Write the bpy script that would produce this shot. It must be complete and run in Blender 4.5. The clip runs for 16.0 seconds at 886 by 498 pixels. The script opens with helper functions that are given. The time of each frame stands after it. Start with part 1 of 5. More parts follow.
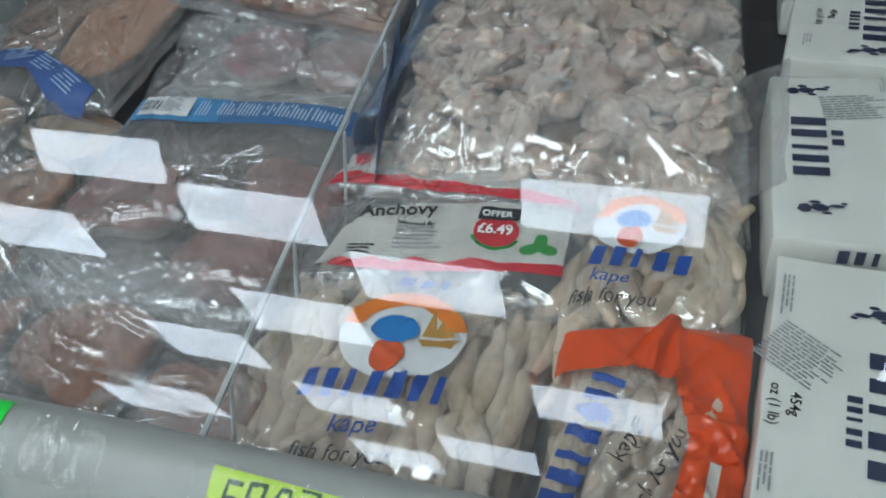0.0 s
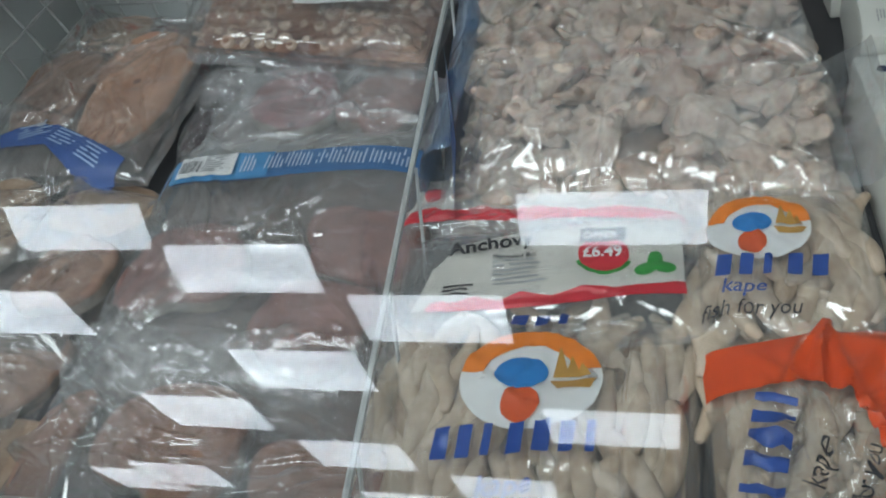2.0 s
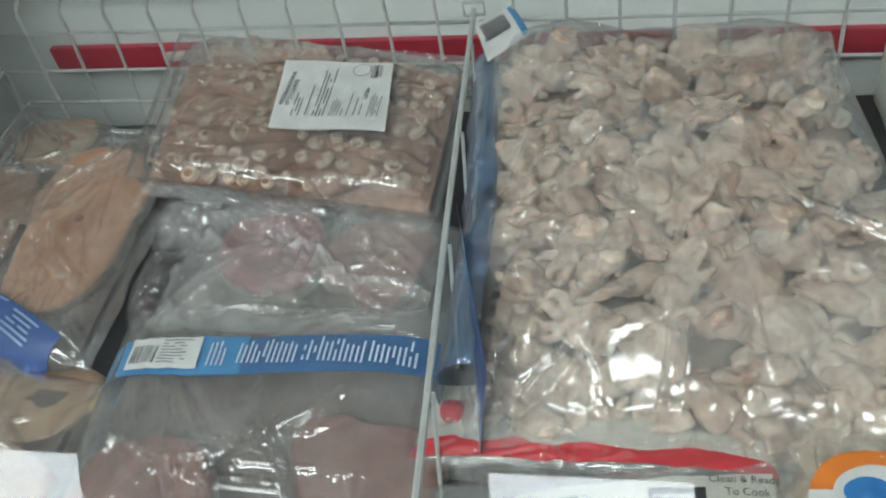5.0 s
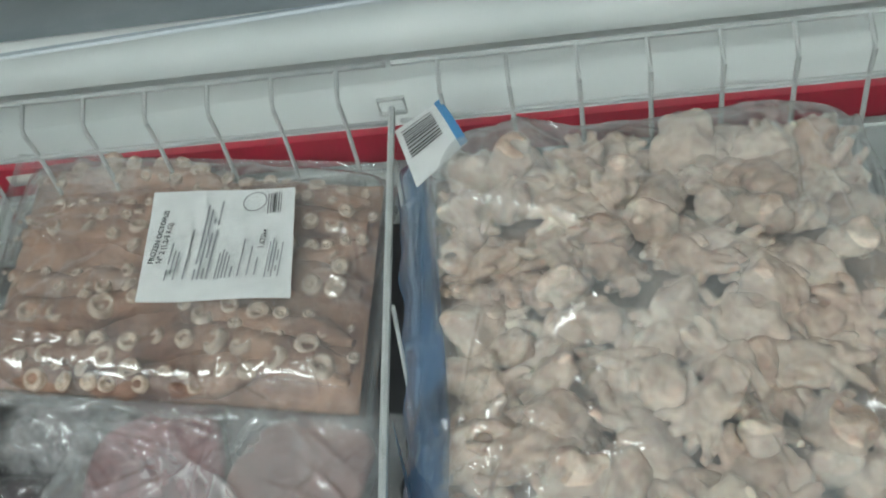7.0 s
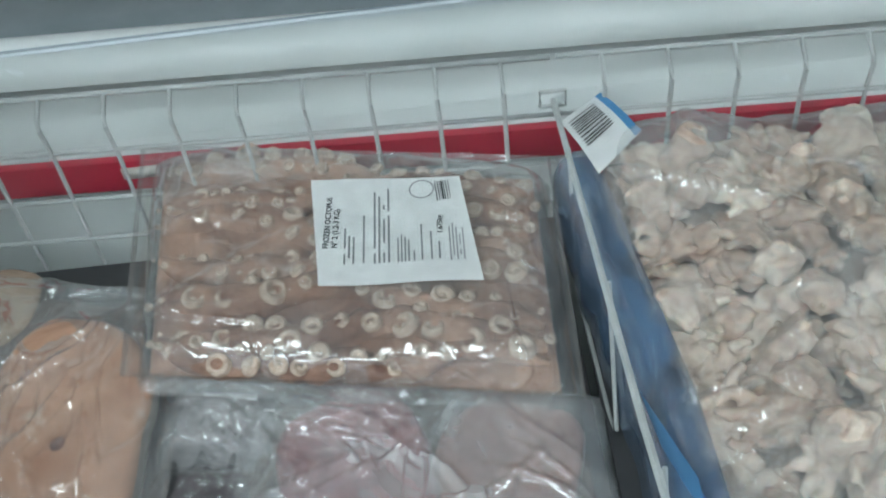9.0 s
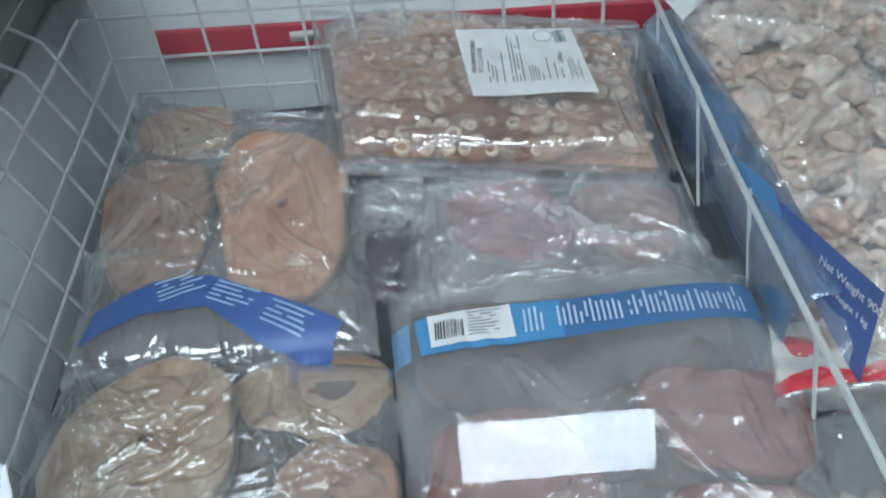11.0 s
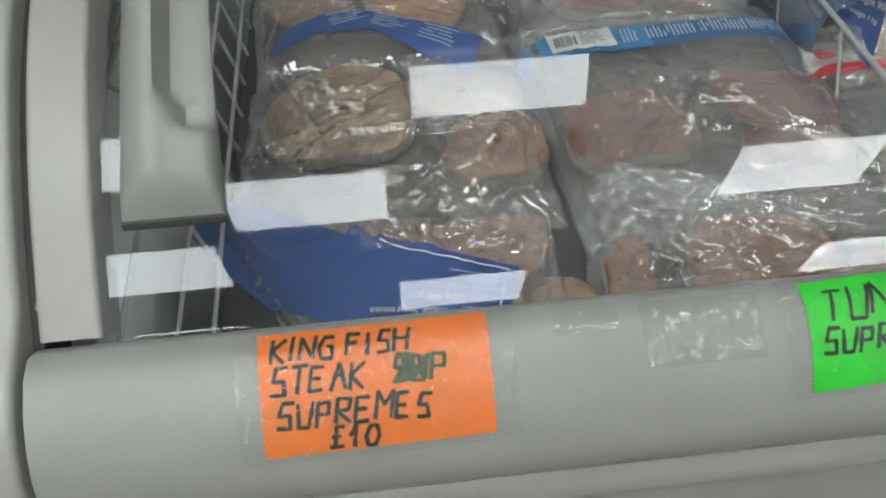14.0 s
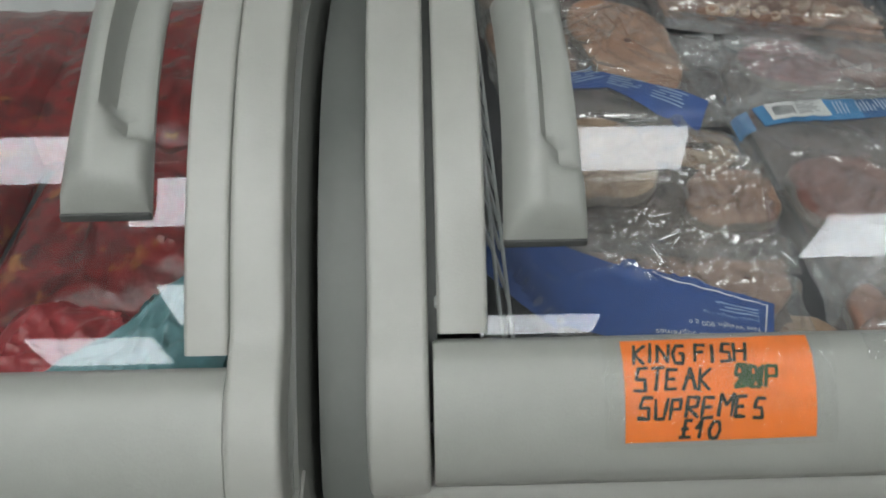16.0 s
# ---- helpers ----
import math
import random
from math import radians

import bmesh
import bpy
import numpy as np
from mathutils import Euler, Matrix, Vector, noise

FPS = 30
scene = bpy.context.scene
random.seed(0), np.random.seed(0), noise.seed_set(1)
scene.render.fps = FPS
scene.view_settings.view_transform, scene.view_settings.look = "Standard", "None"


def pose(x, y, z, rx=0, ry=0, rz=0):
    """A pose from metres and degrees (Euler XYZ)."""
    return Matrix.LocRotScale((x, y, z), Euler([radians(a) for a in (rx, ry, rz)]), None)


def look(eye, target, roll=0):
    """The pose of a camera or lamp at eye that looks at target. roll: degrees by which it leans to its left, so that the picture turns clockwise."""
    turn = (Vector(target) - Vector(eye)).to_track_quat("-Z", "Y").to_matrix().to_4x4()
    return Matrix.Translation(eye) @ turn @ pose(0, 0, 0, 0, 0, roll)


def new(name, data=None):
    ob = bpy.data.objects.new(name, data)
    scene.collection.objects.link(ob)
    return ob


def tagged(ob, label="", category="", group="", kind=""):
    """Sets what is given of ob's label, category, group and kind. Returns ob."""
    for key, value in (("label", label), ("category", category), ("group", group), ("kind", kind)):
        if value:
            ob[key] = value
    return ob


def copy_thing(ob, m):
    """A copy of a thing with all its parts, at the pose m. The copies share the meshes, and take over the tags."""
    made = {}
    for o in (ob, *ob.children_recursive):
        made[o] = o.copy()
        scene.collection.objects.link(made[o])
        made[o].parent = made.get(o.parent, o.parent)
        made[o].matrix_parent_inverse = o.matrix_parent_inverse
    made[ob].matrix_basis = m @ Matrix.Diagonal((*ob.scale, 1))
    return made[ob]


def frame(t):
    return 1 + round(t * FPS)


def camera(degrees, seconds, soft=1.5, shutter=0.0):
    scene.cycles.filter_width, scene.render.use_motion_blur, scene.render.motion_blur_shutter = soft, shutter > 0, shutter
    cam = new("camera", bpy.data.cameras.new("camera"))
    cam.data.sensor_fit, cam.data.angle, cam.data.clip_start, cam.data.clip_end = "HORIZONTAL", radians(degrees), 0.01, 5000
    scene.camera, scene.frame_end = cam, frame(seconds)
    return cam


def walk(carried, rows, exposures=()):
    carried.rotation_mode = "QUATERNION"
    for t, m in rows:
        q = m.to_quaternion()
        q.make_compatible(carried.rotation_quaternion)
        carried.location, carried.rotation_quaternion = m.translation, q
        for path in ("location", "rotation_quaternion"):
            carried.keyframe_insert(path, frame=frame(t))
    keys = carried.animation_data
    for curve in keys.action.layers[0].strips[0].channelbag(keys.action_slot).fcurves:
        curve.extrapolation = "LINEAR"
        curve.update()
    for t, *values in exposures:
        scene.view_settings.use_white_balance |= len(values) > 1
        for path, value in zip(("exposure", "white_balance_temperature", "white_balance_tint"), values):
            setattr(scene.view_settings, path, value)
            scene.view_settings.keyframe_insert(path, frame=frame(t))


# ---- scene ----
cam = camera(55.0, 16.0, 2.0)
PATH = [
    (0, (0.191, 0.286, 1.31), (-0.378, 1.577, -0.107), -10.0),
    (0.5, (0.176, 0.299, 1.283), (-0.407, 1.606, -0.114), -10.2),
    (1, (0.135, 0.305, 1.282), (-0.396, 1.614, -0.134), -10.9),
    (1.5, (0.105, 0.301, 1.283), (-0.415, 1.62, -0.128), -13.6),
    (2, (0.093, 0.298, 1.289), (-0.417, 1.666, -0.078), -14.8),
    (2.5, (0.083, 0.303, 1.282), (-0.382, 1.679, -0.094), -13.4),
    (3, (0.075, 0.304, 1.283), (-0.369, 1.689, -0.09), -12.3),
    (3.5, (0.076, 0.311, 1.288), (-0.353, 1.699, -0.086), -11.6),
    (4, (0.07, 0.345, 1.3), (-0.362, 1.725, -0.082), -11.6),
    (4.5, (0.05, 0.42, 1.304), (-0.385, 1.811, -0.065), -12.0),
    (5, (0.024, 0.477, 1.304), (-0.39, 1.874, -0.066), -11.9),
    (5.2, (0.022, 0.505, 1.303), (-0.381, 1.9, -0.072), -12.2),
    (7.5, (-0.003, 0.707, 1.278), (-0.268, 2.051, -0.18), -15.6),
    (8, (-0.055, 0.706, 1.274), (-0.238, 2.074, -0.173), -13.4),
    (10.5, (-0.27, 0.513, 1.307), (-0.31, 1.965, -0.068), -5.6),
    (11, (-0.285, 0.447, 1.306), (-0.331, 1.876, -0.091), -6.6),
    (11.5, (-0.265, 0.381, 1.284), (-0.323, 1.804, -0.121), -6.6),
    (12, (-0.252, 0.335, 1.27), (-0.328, 1.745, -0.147), -5.6),
    (12.5, (-0.285, 0.292, 1.263), (-0.31, 1.696, -0.161), -4.3),
    (13, (-0.334, 0.247, 1.252), (-0.247, 1.646, -0.175), -1.8),
    (13.5, (-0.392, 0.213, 1.257), (-0.268, 1.604, -0.174), -1.4),
    (14, (-0.467, 0.186, 1.274), (-0.331, 1.588, -0.146), -1.3),
    (14.5, (-0.532, 0.16, 1.298), (-0.445, 1.608, -0.079), -1.5),
    (15, (-0.582, 0.141, 1.311), (-0.554, 1.606, -0.051), -1.9),
    (15.5, (-0.612, 0.129, 1.317), (-0.567, 1.608, -0.028), -0.9),
    (16, (-0.647, 0.124, 1.328), (-0.596, 1.608, -0.013), 0.2),
]
walk(cam, [(t, look(eye, target, roll)) for t, eye, target, roll in PATH],
     [(0.0, 0.13, 6000, 7), (2.0, 0.09, 6250, 8), (3.5, 0.10, 6350, 7), (4.5, 0.24, 6500, 7), (5.2, 0.43, 6600, 4), (8.0, 0.58, 6300, 4), (10.5, 0.68, 5800, 6), (11.2, 0.68, 5800, 7), (12.3, 0.38, 6300, 7), (13.2, 0.22, 6600, 5), (14.5, 0.10, 6800, 11), (16.0, 0.05, 6750, 11)])

# ---- light ----
world = bpy.data.worlds.new("shop_air")
scene.world = world
world.use_nodes = True
world.node_tree.nodes["Background"].inputs[0].default_value = (0.75, 0.82, 0.9, 1)
world.node_tree.nodes["Background"].inputs[1].default_value = 0.03
PANEL_GLOW = 11.0
CEILING = 3.17


# ---- materials ----
def mat(name):
    m = bpy.data.materials.new(name)
    m.use_nodes = True
    nt = m.node_tree
    return m, nt, nt.nodes["Principled BSDF"]


def ramp(nt, src, stops):
    r = nt.nodes.new("ShaderNodeValToRGB")
    while len(r.color_ramp.elements) < len(stops):
        r.color_ramp.elements.new(0.5)
    for e, (p, c) in zip(r.color_ramp.elements, stops):
        e.position, e.color = p, (*c, 1)
    nt.links.new(src, r.inputs[0])
    return r.outputs[0]


def noise_tex(nt, scale, detail=5.0, rough=0.6, warp=0.0):
    t = nt.nodes.new("ShaderNodeTexCoord")
    n = nt.nodes.new("ShaderNodeTexNoise")
    n.inputs["Scale"].default_value = scale
    n.inputs["Detail"].default_value = detail
    n.inputs["Roughness"].default_value = rough
    n.inputs["Distortion"].default_value = warp
    nt.links.new(t.outputs["Object"], n.inputs["Vector"])
    return n.outputs["Fac"]


def bump(nt, bsdf, src, strength, dist):
    b = nt.nodes.new("ShaderNodeBump")
    b.inputs["Strength"].default_value = strength
    b.inputs["Distance"].default_value = dist
    nt.links.new(src, b.inputs["Height"])
    nt.links.new(b.outputs[0], bsdf.inputs["Normal"])


def surface(name, dark, light, scale, rough=0.5, fine=0.0, fine_scale=0.0, metal=0.0, warp=0.0, spots=None, tint=None):
    """A mottled surface between two colours, with a fine grain in relief."""
    m, nt, b = mat(name)
    col = ramp(nt, noise_tex(nt, scale, 6, 0.62, warp), [(0.3, dark), (0.7, light)])
    if spots:
        mix = nt.nodes.new("ShaderNodeMix")
        mix.data_type = "RGBA"
        f = ramp(nt, noise_tex(nt, spots[1], 4, 0.7, 0.6), [(spots[2], (0, 0, 0)), (spots[2] + 0.12, (1, 1, 1))])
        nt.links.new(f, mix.inputs[0])
        nt.links.new(col, mix.inputs[6])
        mix.inputs[7].default_value = (*spots[0], 1)
        col = mix.outputs[2]
    if tint:
        info = nt.nodes.new("ShaderNodeObjectInfo")
        vary = nt.nodes.new("ShaderNodeMix")
        vary.data_type, vary.blend_type = "RGBA", "MULTIPLY"
        vary.inputs[0].default_value = 1.0
        nt.links.new(col, vary.inputs[6])
        nt.links.new(ramp(nt, info.outputs["Random"], [(0.0, tint), (0.5, (0.92, 0.88, 0.84)), (1.0, (1.06, 1.06, 1.04))]), vary.inputs[7])
        col = vary.outputs[2]
    nt.links.new(col, b.inputs["Base Color"])
    b.inputs["Roughness"].default_value = rough
    b.inputs["Metallic"].default_value = metal
    if fine:
        bump(nt, b, noise_tex(nt, fine_scale, 5, 0.65), fine, 0.004)
    return m


def print_ink(name, colour, rough=0.35):
    m, nt, b = mat(name)
    c = Vector(colour)
    col = ramp(nt, noise_tex(nt, 60, 4), [(0.3, tuple(c * 0.88)), (0.75, tuple(c * 1.06))])
    nt.links.new(col, b.inputs["Base Color"])
    b.inputs["Roughness"].default_value = rough
    bump(nt, b, noise_tex(nt, 90, 3), 0.25, 0.002)
    return m


def crease_lines(nt, vec, scale):
    """Thin creases that wander over slack film and gather in places, at two sizes."""
    total = None
    for f, stretch, turn, width in ((0.60, 0.30, 0.5, 0.024), (1.30, 0.20, -0.7, 0.024)):
        mp = nt.nodes.new("ShaderNodeMapping")
        mp.inputs["Rotation"].default_value = (0, 0, turn)
        mp.inputs["Location"].default_value = (turn * 3, f, 0.3)
        mp.inputs["Scale"].default_value = (1.0, stretch, 1.0)
        n = nt.nodes.new("ShaderNodeTexNoise")
        n.inputs["Scale"].default_value = scale * f
        n.inputs["Detail"].default_value = 0.6
        n.inputs["Distortion"].default_value = 0.7
        nt.links.new(vec, mp.inputs["Vector"])
        nt.links.new(mp.outputs[0], n.inputs["Vector"])
        line = ramp(nt, n.outputs["Fac"], [(0.5 - width, (0, 0, 0)), (0.5, (1, 1, 1)), (0.5 + width, (0, 0, 0))])
        line.node.color_ramp.interpolation = "B_SPLINE"
        if total is None:
            total = line
        else:
            add = nt.nodes.new("ShaderNodeMath")
            add.operation = "MAXIMUM"
            nt.links.new(total, add.inputs[0])
            nt.links.new(line, add.inputs[1])
            total = add.outputs[0]
    where = ramp(nt, noise_tex(nt, scale * 0.7, 2, 0.5), [(0.36, (0.15,) * 3), (0.54, (1, 1, 1))])
    mul = nt.nodes.new("ShaderNodeMath")
    mul.operation = "MULTIPLY"
    nt.links.new(total, mul.inputs[0])
    nt.links.new(where, mul.inputs[1])
    return mul.outputs[0]


def film_mat(name, haze, haze_colour=(0.8, 0.82, 0.82), crinkle=0.5, scale=28, gloss=1.0, rough=0.10, blotch=0.7):
    """Clear packing film: mostly see-through, a sharp gloss and a slight milky haze."""
    m = bpy.data.materials.new(name)
    m.use_nodes = True
    nt = m.node_tree
    nt.nodes.clear()
    out = nt.nodes.new("ShaderNodeOutputMaterial")
    clear, shine, milk = (nt.nodes.new("ShaderNodeBsdf" + s) for s in ("Transparent", "Glossy", "Diffuse"))
    clear.inputs[0].default_value = (0.97, 0.975, 0.97, 1)
    shine.inputs["Roughness"].default_value = rough * 1.15
    milk.inputs[0].default_value = (*haze_colour, 1)
    bp = nt.nodes.new("ShaderNodeBump")
    bp.inputs["Distance"].default_value = 0.03
    tc = nt.nodes.new("ShaderNodeTexCoord")
    mp = nt.nodes.new("ShaderNodeMapping")
    mp.inputs["Rotation"].default_value = (0, 0, 0.6)
    mp.inputs["Scale"].default_value = (1.0, 0.42, 1.0)
    nt.links.new(tc.outputs["Object"], mp.inputs["Vector"])
    streak = nt.nodes.new("ShaderNodeTexNoise")
    streak.inputs["Scale"].default_value = scale * 1.2
    streak.inputs["Detail"].default_value = 1.4
    streak.inputs["Distortion"].default_value = 0.9
    nt.links.new(mp.outputs[0], streak.inputs["Vector"])
    fold = nt.nodes.new("ShaderNodeMath")
    fold.operation = "PINGPONG"
    fold.inputs[1].default_value = 0.11
    nt.links.new(streak.outputs["Fac"], fold.inputs[0])
    bp.inputs["Strength"].default_value = crinkle * 0.32
    nt.links.new(fold.outputs[0], bp.inputs["Height"])
    lines = crease_lines(nt, tc.outputs["Object"], scale)
    sharp = nt.nodes.new("ShaderNodeBump")
    sharp.inputs["Strength"].default_value = 1.0
    sharp.inputs["Distance"].default_value = 0.0034 * crinkle
    nt.links.new(lines, sharp.inputs["Height"])
    nt.links.new(bp.outputs[0], sharp.inputs["Normal"])
    bp = sharp
    nt.links.new(bp.outputs[0], shine.inputs["Normal"])
    fr = nt.nodes.new("ShaderNodeFresnel")
    fr.inputs[0].default_value = 1.5
    nt.links.new(bp.outputs[0], fr.inputs["Normal"])
    mul = nt.nodes.new("ShaderNodeMath")
    mul.operation = "MULTIPLY"
    mul.inputs[1].default_value = 3.6 * gloss
    nt.links.new(fr.outputs[0], mul.inputs[0])
    cap = nt.nodes.new("ShaderNodeMath")
    cap.operation = "MINIMUM"
    cap.inputs[1].default_value = 0.42 * gloss
    nt.links.new(mul.outputs[0], cap.inputs[0])
    hz = ramp(nt, noise_tex(nt, 14, 4, 0.6, 0.8), [(0.32, (haze * (1 - blotch),) * 3), (0.72, (haze * (1 + blotch),) * 3)])
    one, two = nt.nodes.new("ShaderNodeMixShader"), nt.nodes.new("ShaderNodeMixShader")
    nt.links.new(hz, one.inputs[0])
    nt.links.new(clear.outputs[0], one.inputs[1])
    nt.links.new(milk.outputs[0], one.inputs[2])
    nt.links.new(cap.outputs[0], two.inputs[0])
    nt.links.new(one.outputs[0], two.inputs[1])
    nt.links.new(shine.outputs[0], two.inputs[2])
    nt.links.new(two.outputs[0], out.inputs[0])
    return m


def glass_mat():
    m = bpy.data.materials.new("lid_glass")
    m.use_nodes = True
    nt = m.node_tree
    nt.nodes.clear()
    out = nt.nodes.new("ShaderNodeOutputMaterial")
    clear, shine = nt.nodes.new("ShaderNodeBsdfTransparent"), nt.nodes.new("ShaderNodeBsdfGlossy")
    clear.inputs[0].default_value = (0.955, 0.975, 0.965, 1)
    shine.inputs["Roughness"].default_value = 0.0
    fr = nt.nodes.new("ShaderNodeFresnel")
    fr.inputs[0].default_value = 1.52
    both = nt.nodes.new("ShaderNodeMath")
    both.operation = "MULTIPLY"
    both.inputs[1].default_value = 0.95
    nt.links.new(fr.outputs[0], both.inputs[0])
    mx = nt.nodes.new("ShaderNodeMixShader")
    nt.links.new(both.outputs[0], mx.inputs[0])
    # a smudgy haze, painted in for ambient reflection to lift the blacks
    ambient_veil, smear = nt.nodes.new("ShaderNodeBsdfDiffuse"), nt.nodes.new("ShaderNodeMixShader")
    ambient_veil.inputs[0].default_value = (0.78, 0.82, 0.82, 1)
    nt.links.new(ramp(nt, noise_tex(nt, 7, 5, 0.6, 1.2), [(0.35, (0.006,) * 3), (0.70, (0.030,) * 3)]), smear.inputs[0])
    nt.links.new(clear.outputs[0], smear.inputs[1])
    nt.links.new(ambient_veil.outputs[0], smear.inputs[2])
    nt.links.new(smear.outputs[0], mx.inputs[1])
    nt.links.new(shine.outputs[0], mx.inputs[2])
    nt.links.new(mx.outputs[0], out.inputs[0])
    shine.inputs[0].default_value = (0.90, 0.94, 1.0, 1)
    return m


def glow_mat():
    m = bpy.data.materials.new("led_panel_glow")
    m.use_nodes = True
    nt = m.node_tree
    nt.nodes.clear()
    out, em = nt.nodes.new("ShaderNodeOutputMaterial"), nt.nodes.new("ShaderNodeEmission")
    em.inputs[0].default_value = (0.93, 0.975, 1.0, 1)
    em.inputs[1].default_value = PANEL_GLOW
    nt.links.new(em.outputs[0], out.inputs[0])
    return m


GREY = surface("grey_moulded_plastic", (0.29, 0.305, 0.28), (0.35, 0.365, 0.335), 9, 0.38, 0.10, 500, spots=((0.25, 0.26, 0.25), 35, 0.78))
GREY2 = surface("pale_grey_plastic", (0.34, 0.35, 0.32), (0.40, 0.41, 0.38), 11, 0.34, 0.10, 500, spots=((0.31, 0.32, 0.30), 26, 0.74))
# grey plastic darkened in colour for the shade between the freezers
SHADED_SIDE = surface("shaded_side_plastic", (0.17, 0.185, 0.175), (0.23, 0.245, 0.23), 7, 0.45)
CHEEK = surface("grey_end_moulding", (0.27, 0.285, 0.265), (0.34, 0.355, 0.33), 9, 0.42, 0.1, 400)
DARKGREY = surface("dark_grey_seal", (0.05, 0.055, 0.055), (0.08, 0.085, 0.08), 30, 0.6)
WHITE = surface("white_cabinet_liner", (0.57, 0.61, 0.595), (0.67, 0.70, 0.685), 12, 0.4, 0.12, 260, spots=((0.74, 0.78, 0.79), 55, 0.64))
WIRE = surface("white_coated_wire", (0.40, 0.42, 0.41), (0.52, 0.54, 0.53), 80, 0.35, 0.15, 400)
FLOORMAT = surface("shop_floor_vinyl", (0.30, 0.29, 0.27), (0.40, 0.39, 0.36), 6, 0.4, 0.1, 80)
WALLMAT = surface("shop_wall_paint", (0.42, 0.42, 0.40), (0.5, 0.5, 0.48), 3, 0.7)
CEILMAT = surface("mineral_ceiling_tile", (0.50, 0.50, 0.49), (0.6, 0.6, 0.58), 40, 0.9, 0.3, 300)
# near-black colour that stands in for the shaded depth below the packs
SHADE_SHEET = surface("shaded_depth_sheet", (0.025, 0.027, 0.03), (0.06, 0.06, 0.065), 40, 0.6)
GLASS, GLOW = glass_mat(), glow_mat()
CLEAR, clear_nt, clear_b = mat("lid_glass_underside")
clear_nt.nodes.remove(clear_b)
clear_n = clear_nt.nodes.new("ShaderNodeBsdfTransparent")
clear_n.inputs[0].default_value = (0.985, 0.99, 0.988, 1)
clear_nt.links.new(clear_n.outputs[0], clear_nt.nodes["Material Output"].inputs[0])
FILM = film_mat("clear_film", 0.12, crinkle=1.0, scale=13, blotch=0.6)
FILM_FROST = film_mat("frosted_film", 0.14, crinkle=0.6, scale=10, blotch=0.55)
FILM_SOFT = film_mat("soft_clear_film", 0.09, crinkle=1.0, scale=11, blotch=0.7)
FILM_BAG = film_mat("slack_hazy_film", 0.16, crinkle=1.0, scale=12, blotch=0.9)
TUNA = surface("frozen_tuna_flesh", (0.15, 0.064, 0.052), (0.31, 0.165, 0.138), 24, 0.45, 0.3, 190, warp=1.0, spots=((0.40, 0.30, 0.27), 30, 0.66))
TUNA_BROWN = surface("brown_frozen_tuna", (0.20, 0.10, 0.068), (0.38, 0.22, 0.16), 26, 0.45, 0.3, 190, warp=1.2, spots=((0.44, 0.31, 0.25), 24, 0.64))
TUNA_RED = surface("frozen_red_tuna", (0.13, 0.032, 0.04), (0.32, 0.13, 0.135), 45, 0.45, 0.5, 150, warp=1.6, spots=((0.62, 0.48, 0.44), 34, 0.58))
KING = surface("frozen_kingfish_flesh", (0.31, 0.14, 0.075), (0.56, 0.33, 0.215), 20, 0.42, 0.3, 170, warp=1.6, spots=((0.62, 0.50, 0.40), 22, 0.60))
KING_PALE = surface("pale_frozen_kingfish", (0.25, 0.155, 0.10), (0.50, 0.38, 0.275), 26, 0.45, 0.3, 170, warp=1.6, spots=((0.22, 0.12, 0.09), 17, 0.63))
KING_DARK = surface("dull_frozen_kingfish", (0.20, 0.11, 0.08), (0.40, 0.265, 0.195), 26, 0.45, 0.3, 170, warp=1.6, spots=((0.15, 0.075, 0.06), 17, 0.64))
# fish flesh with the shade under the steaks put into its colour
UNDER_SHADE = surface("shaded_frozen_fish", (0.065, 0.052, 0.047), (0.18, 0.145, 0.13), 26, 0.55, 0.4, 120)
NAVY = print_ink("navy_print", (0.02, 0.028, 0.07))
SKIN = surface("dark_fish_skin", (0.13, 0.11, 0.095), (0.32, 0.27, 0.225), 70, 0.35, 0.3, 300)
BONE = surface("fish_bone_marrow", (0.10, 0.04, 0.03), (0.2, 0.09, 0.06), 120, 0.5)
OCTO = surface("baby_octopus_flesh", (0.43, 0.325, 0.27), (0.80, 0.715, 0.62), 1.5, 0.34, 0.45, 6, warp=0.8, spots=((0.56, 0.43, 0.36), 2.0, 0.60), tint=(0.80, 0.70, 0.65))
OCTO_BIG = surface("octopus_flesh", (0.13, 0.055, 0.036), (0.50, 0.30, 0.205), 18, 0.42, 0.7, 160, warp=1.2, spots=((0.50, 0.42, 0.38), 13, 0.57))
SUCKER = surface("octopus_sucker_flesh", (0.36, 0.25, 0.18), (0.66, 0.54, 0.44), 0.9, 0.4, 0.2, 5)
FILLET = surface("pale_fish_fillet", (0.47, 0.375, 0.275), (0.72, 0.63, 0.515), 2.2, 0.5, 0.35, 6, warp=0.7, spots=((0.46, 0.33, 0.24), 1.8, 0.66), tint=(0.86, 0.78, 0.70))
# darker copy of the fillet colour, standing for shade in the gaps
FILLET_SHADE = surface("shaded_fish_fillet", (0.22, 0.155, 0.10), (0.42, 0.32, 0.23), 35, 0.5, 0.5, 120)
OCTO.node_tree.nodes["Principled BSDF"].inputs["Subsurface Weight"].default_value = 0.35
OCTO.node_tree.nodes["Principled BSDF"].inputs["Subsurface Radius"].default_value = (1.0, 0.6, 0.45)
OCTO.node_tree.nodes["Principled BSDF"].inputs["Subsurface Scale"].default_value = 0.006
BLUE = print_ink("royal_blue_print", (0.05, 0.105, 0.30))
STRIP_BLUE = print_ink("steel_blue_print", (0.055, 0.155, 0.33))
# haze is part milky film, part painted brightness of the film's highlights
MILKY_GLARE = film_mat("milky_glare_film", 0.27, crinkle=1.0, scale=10, blotch=0.6)
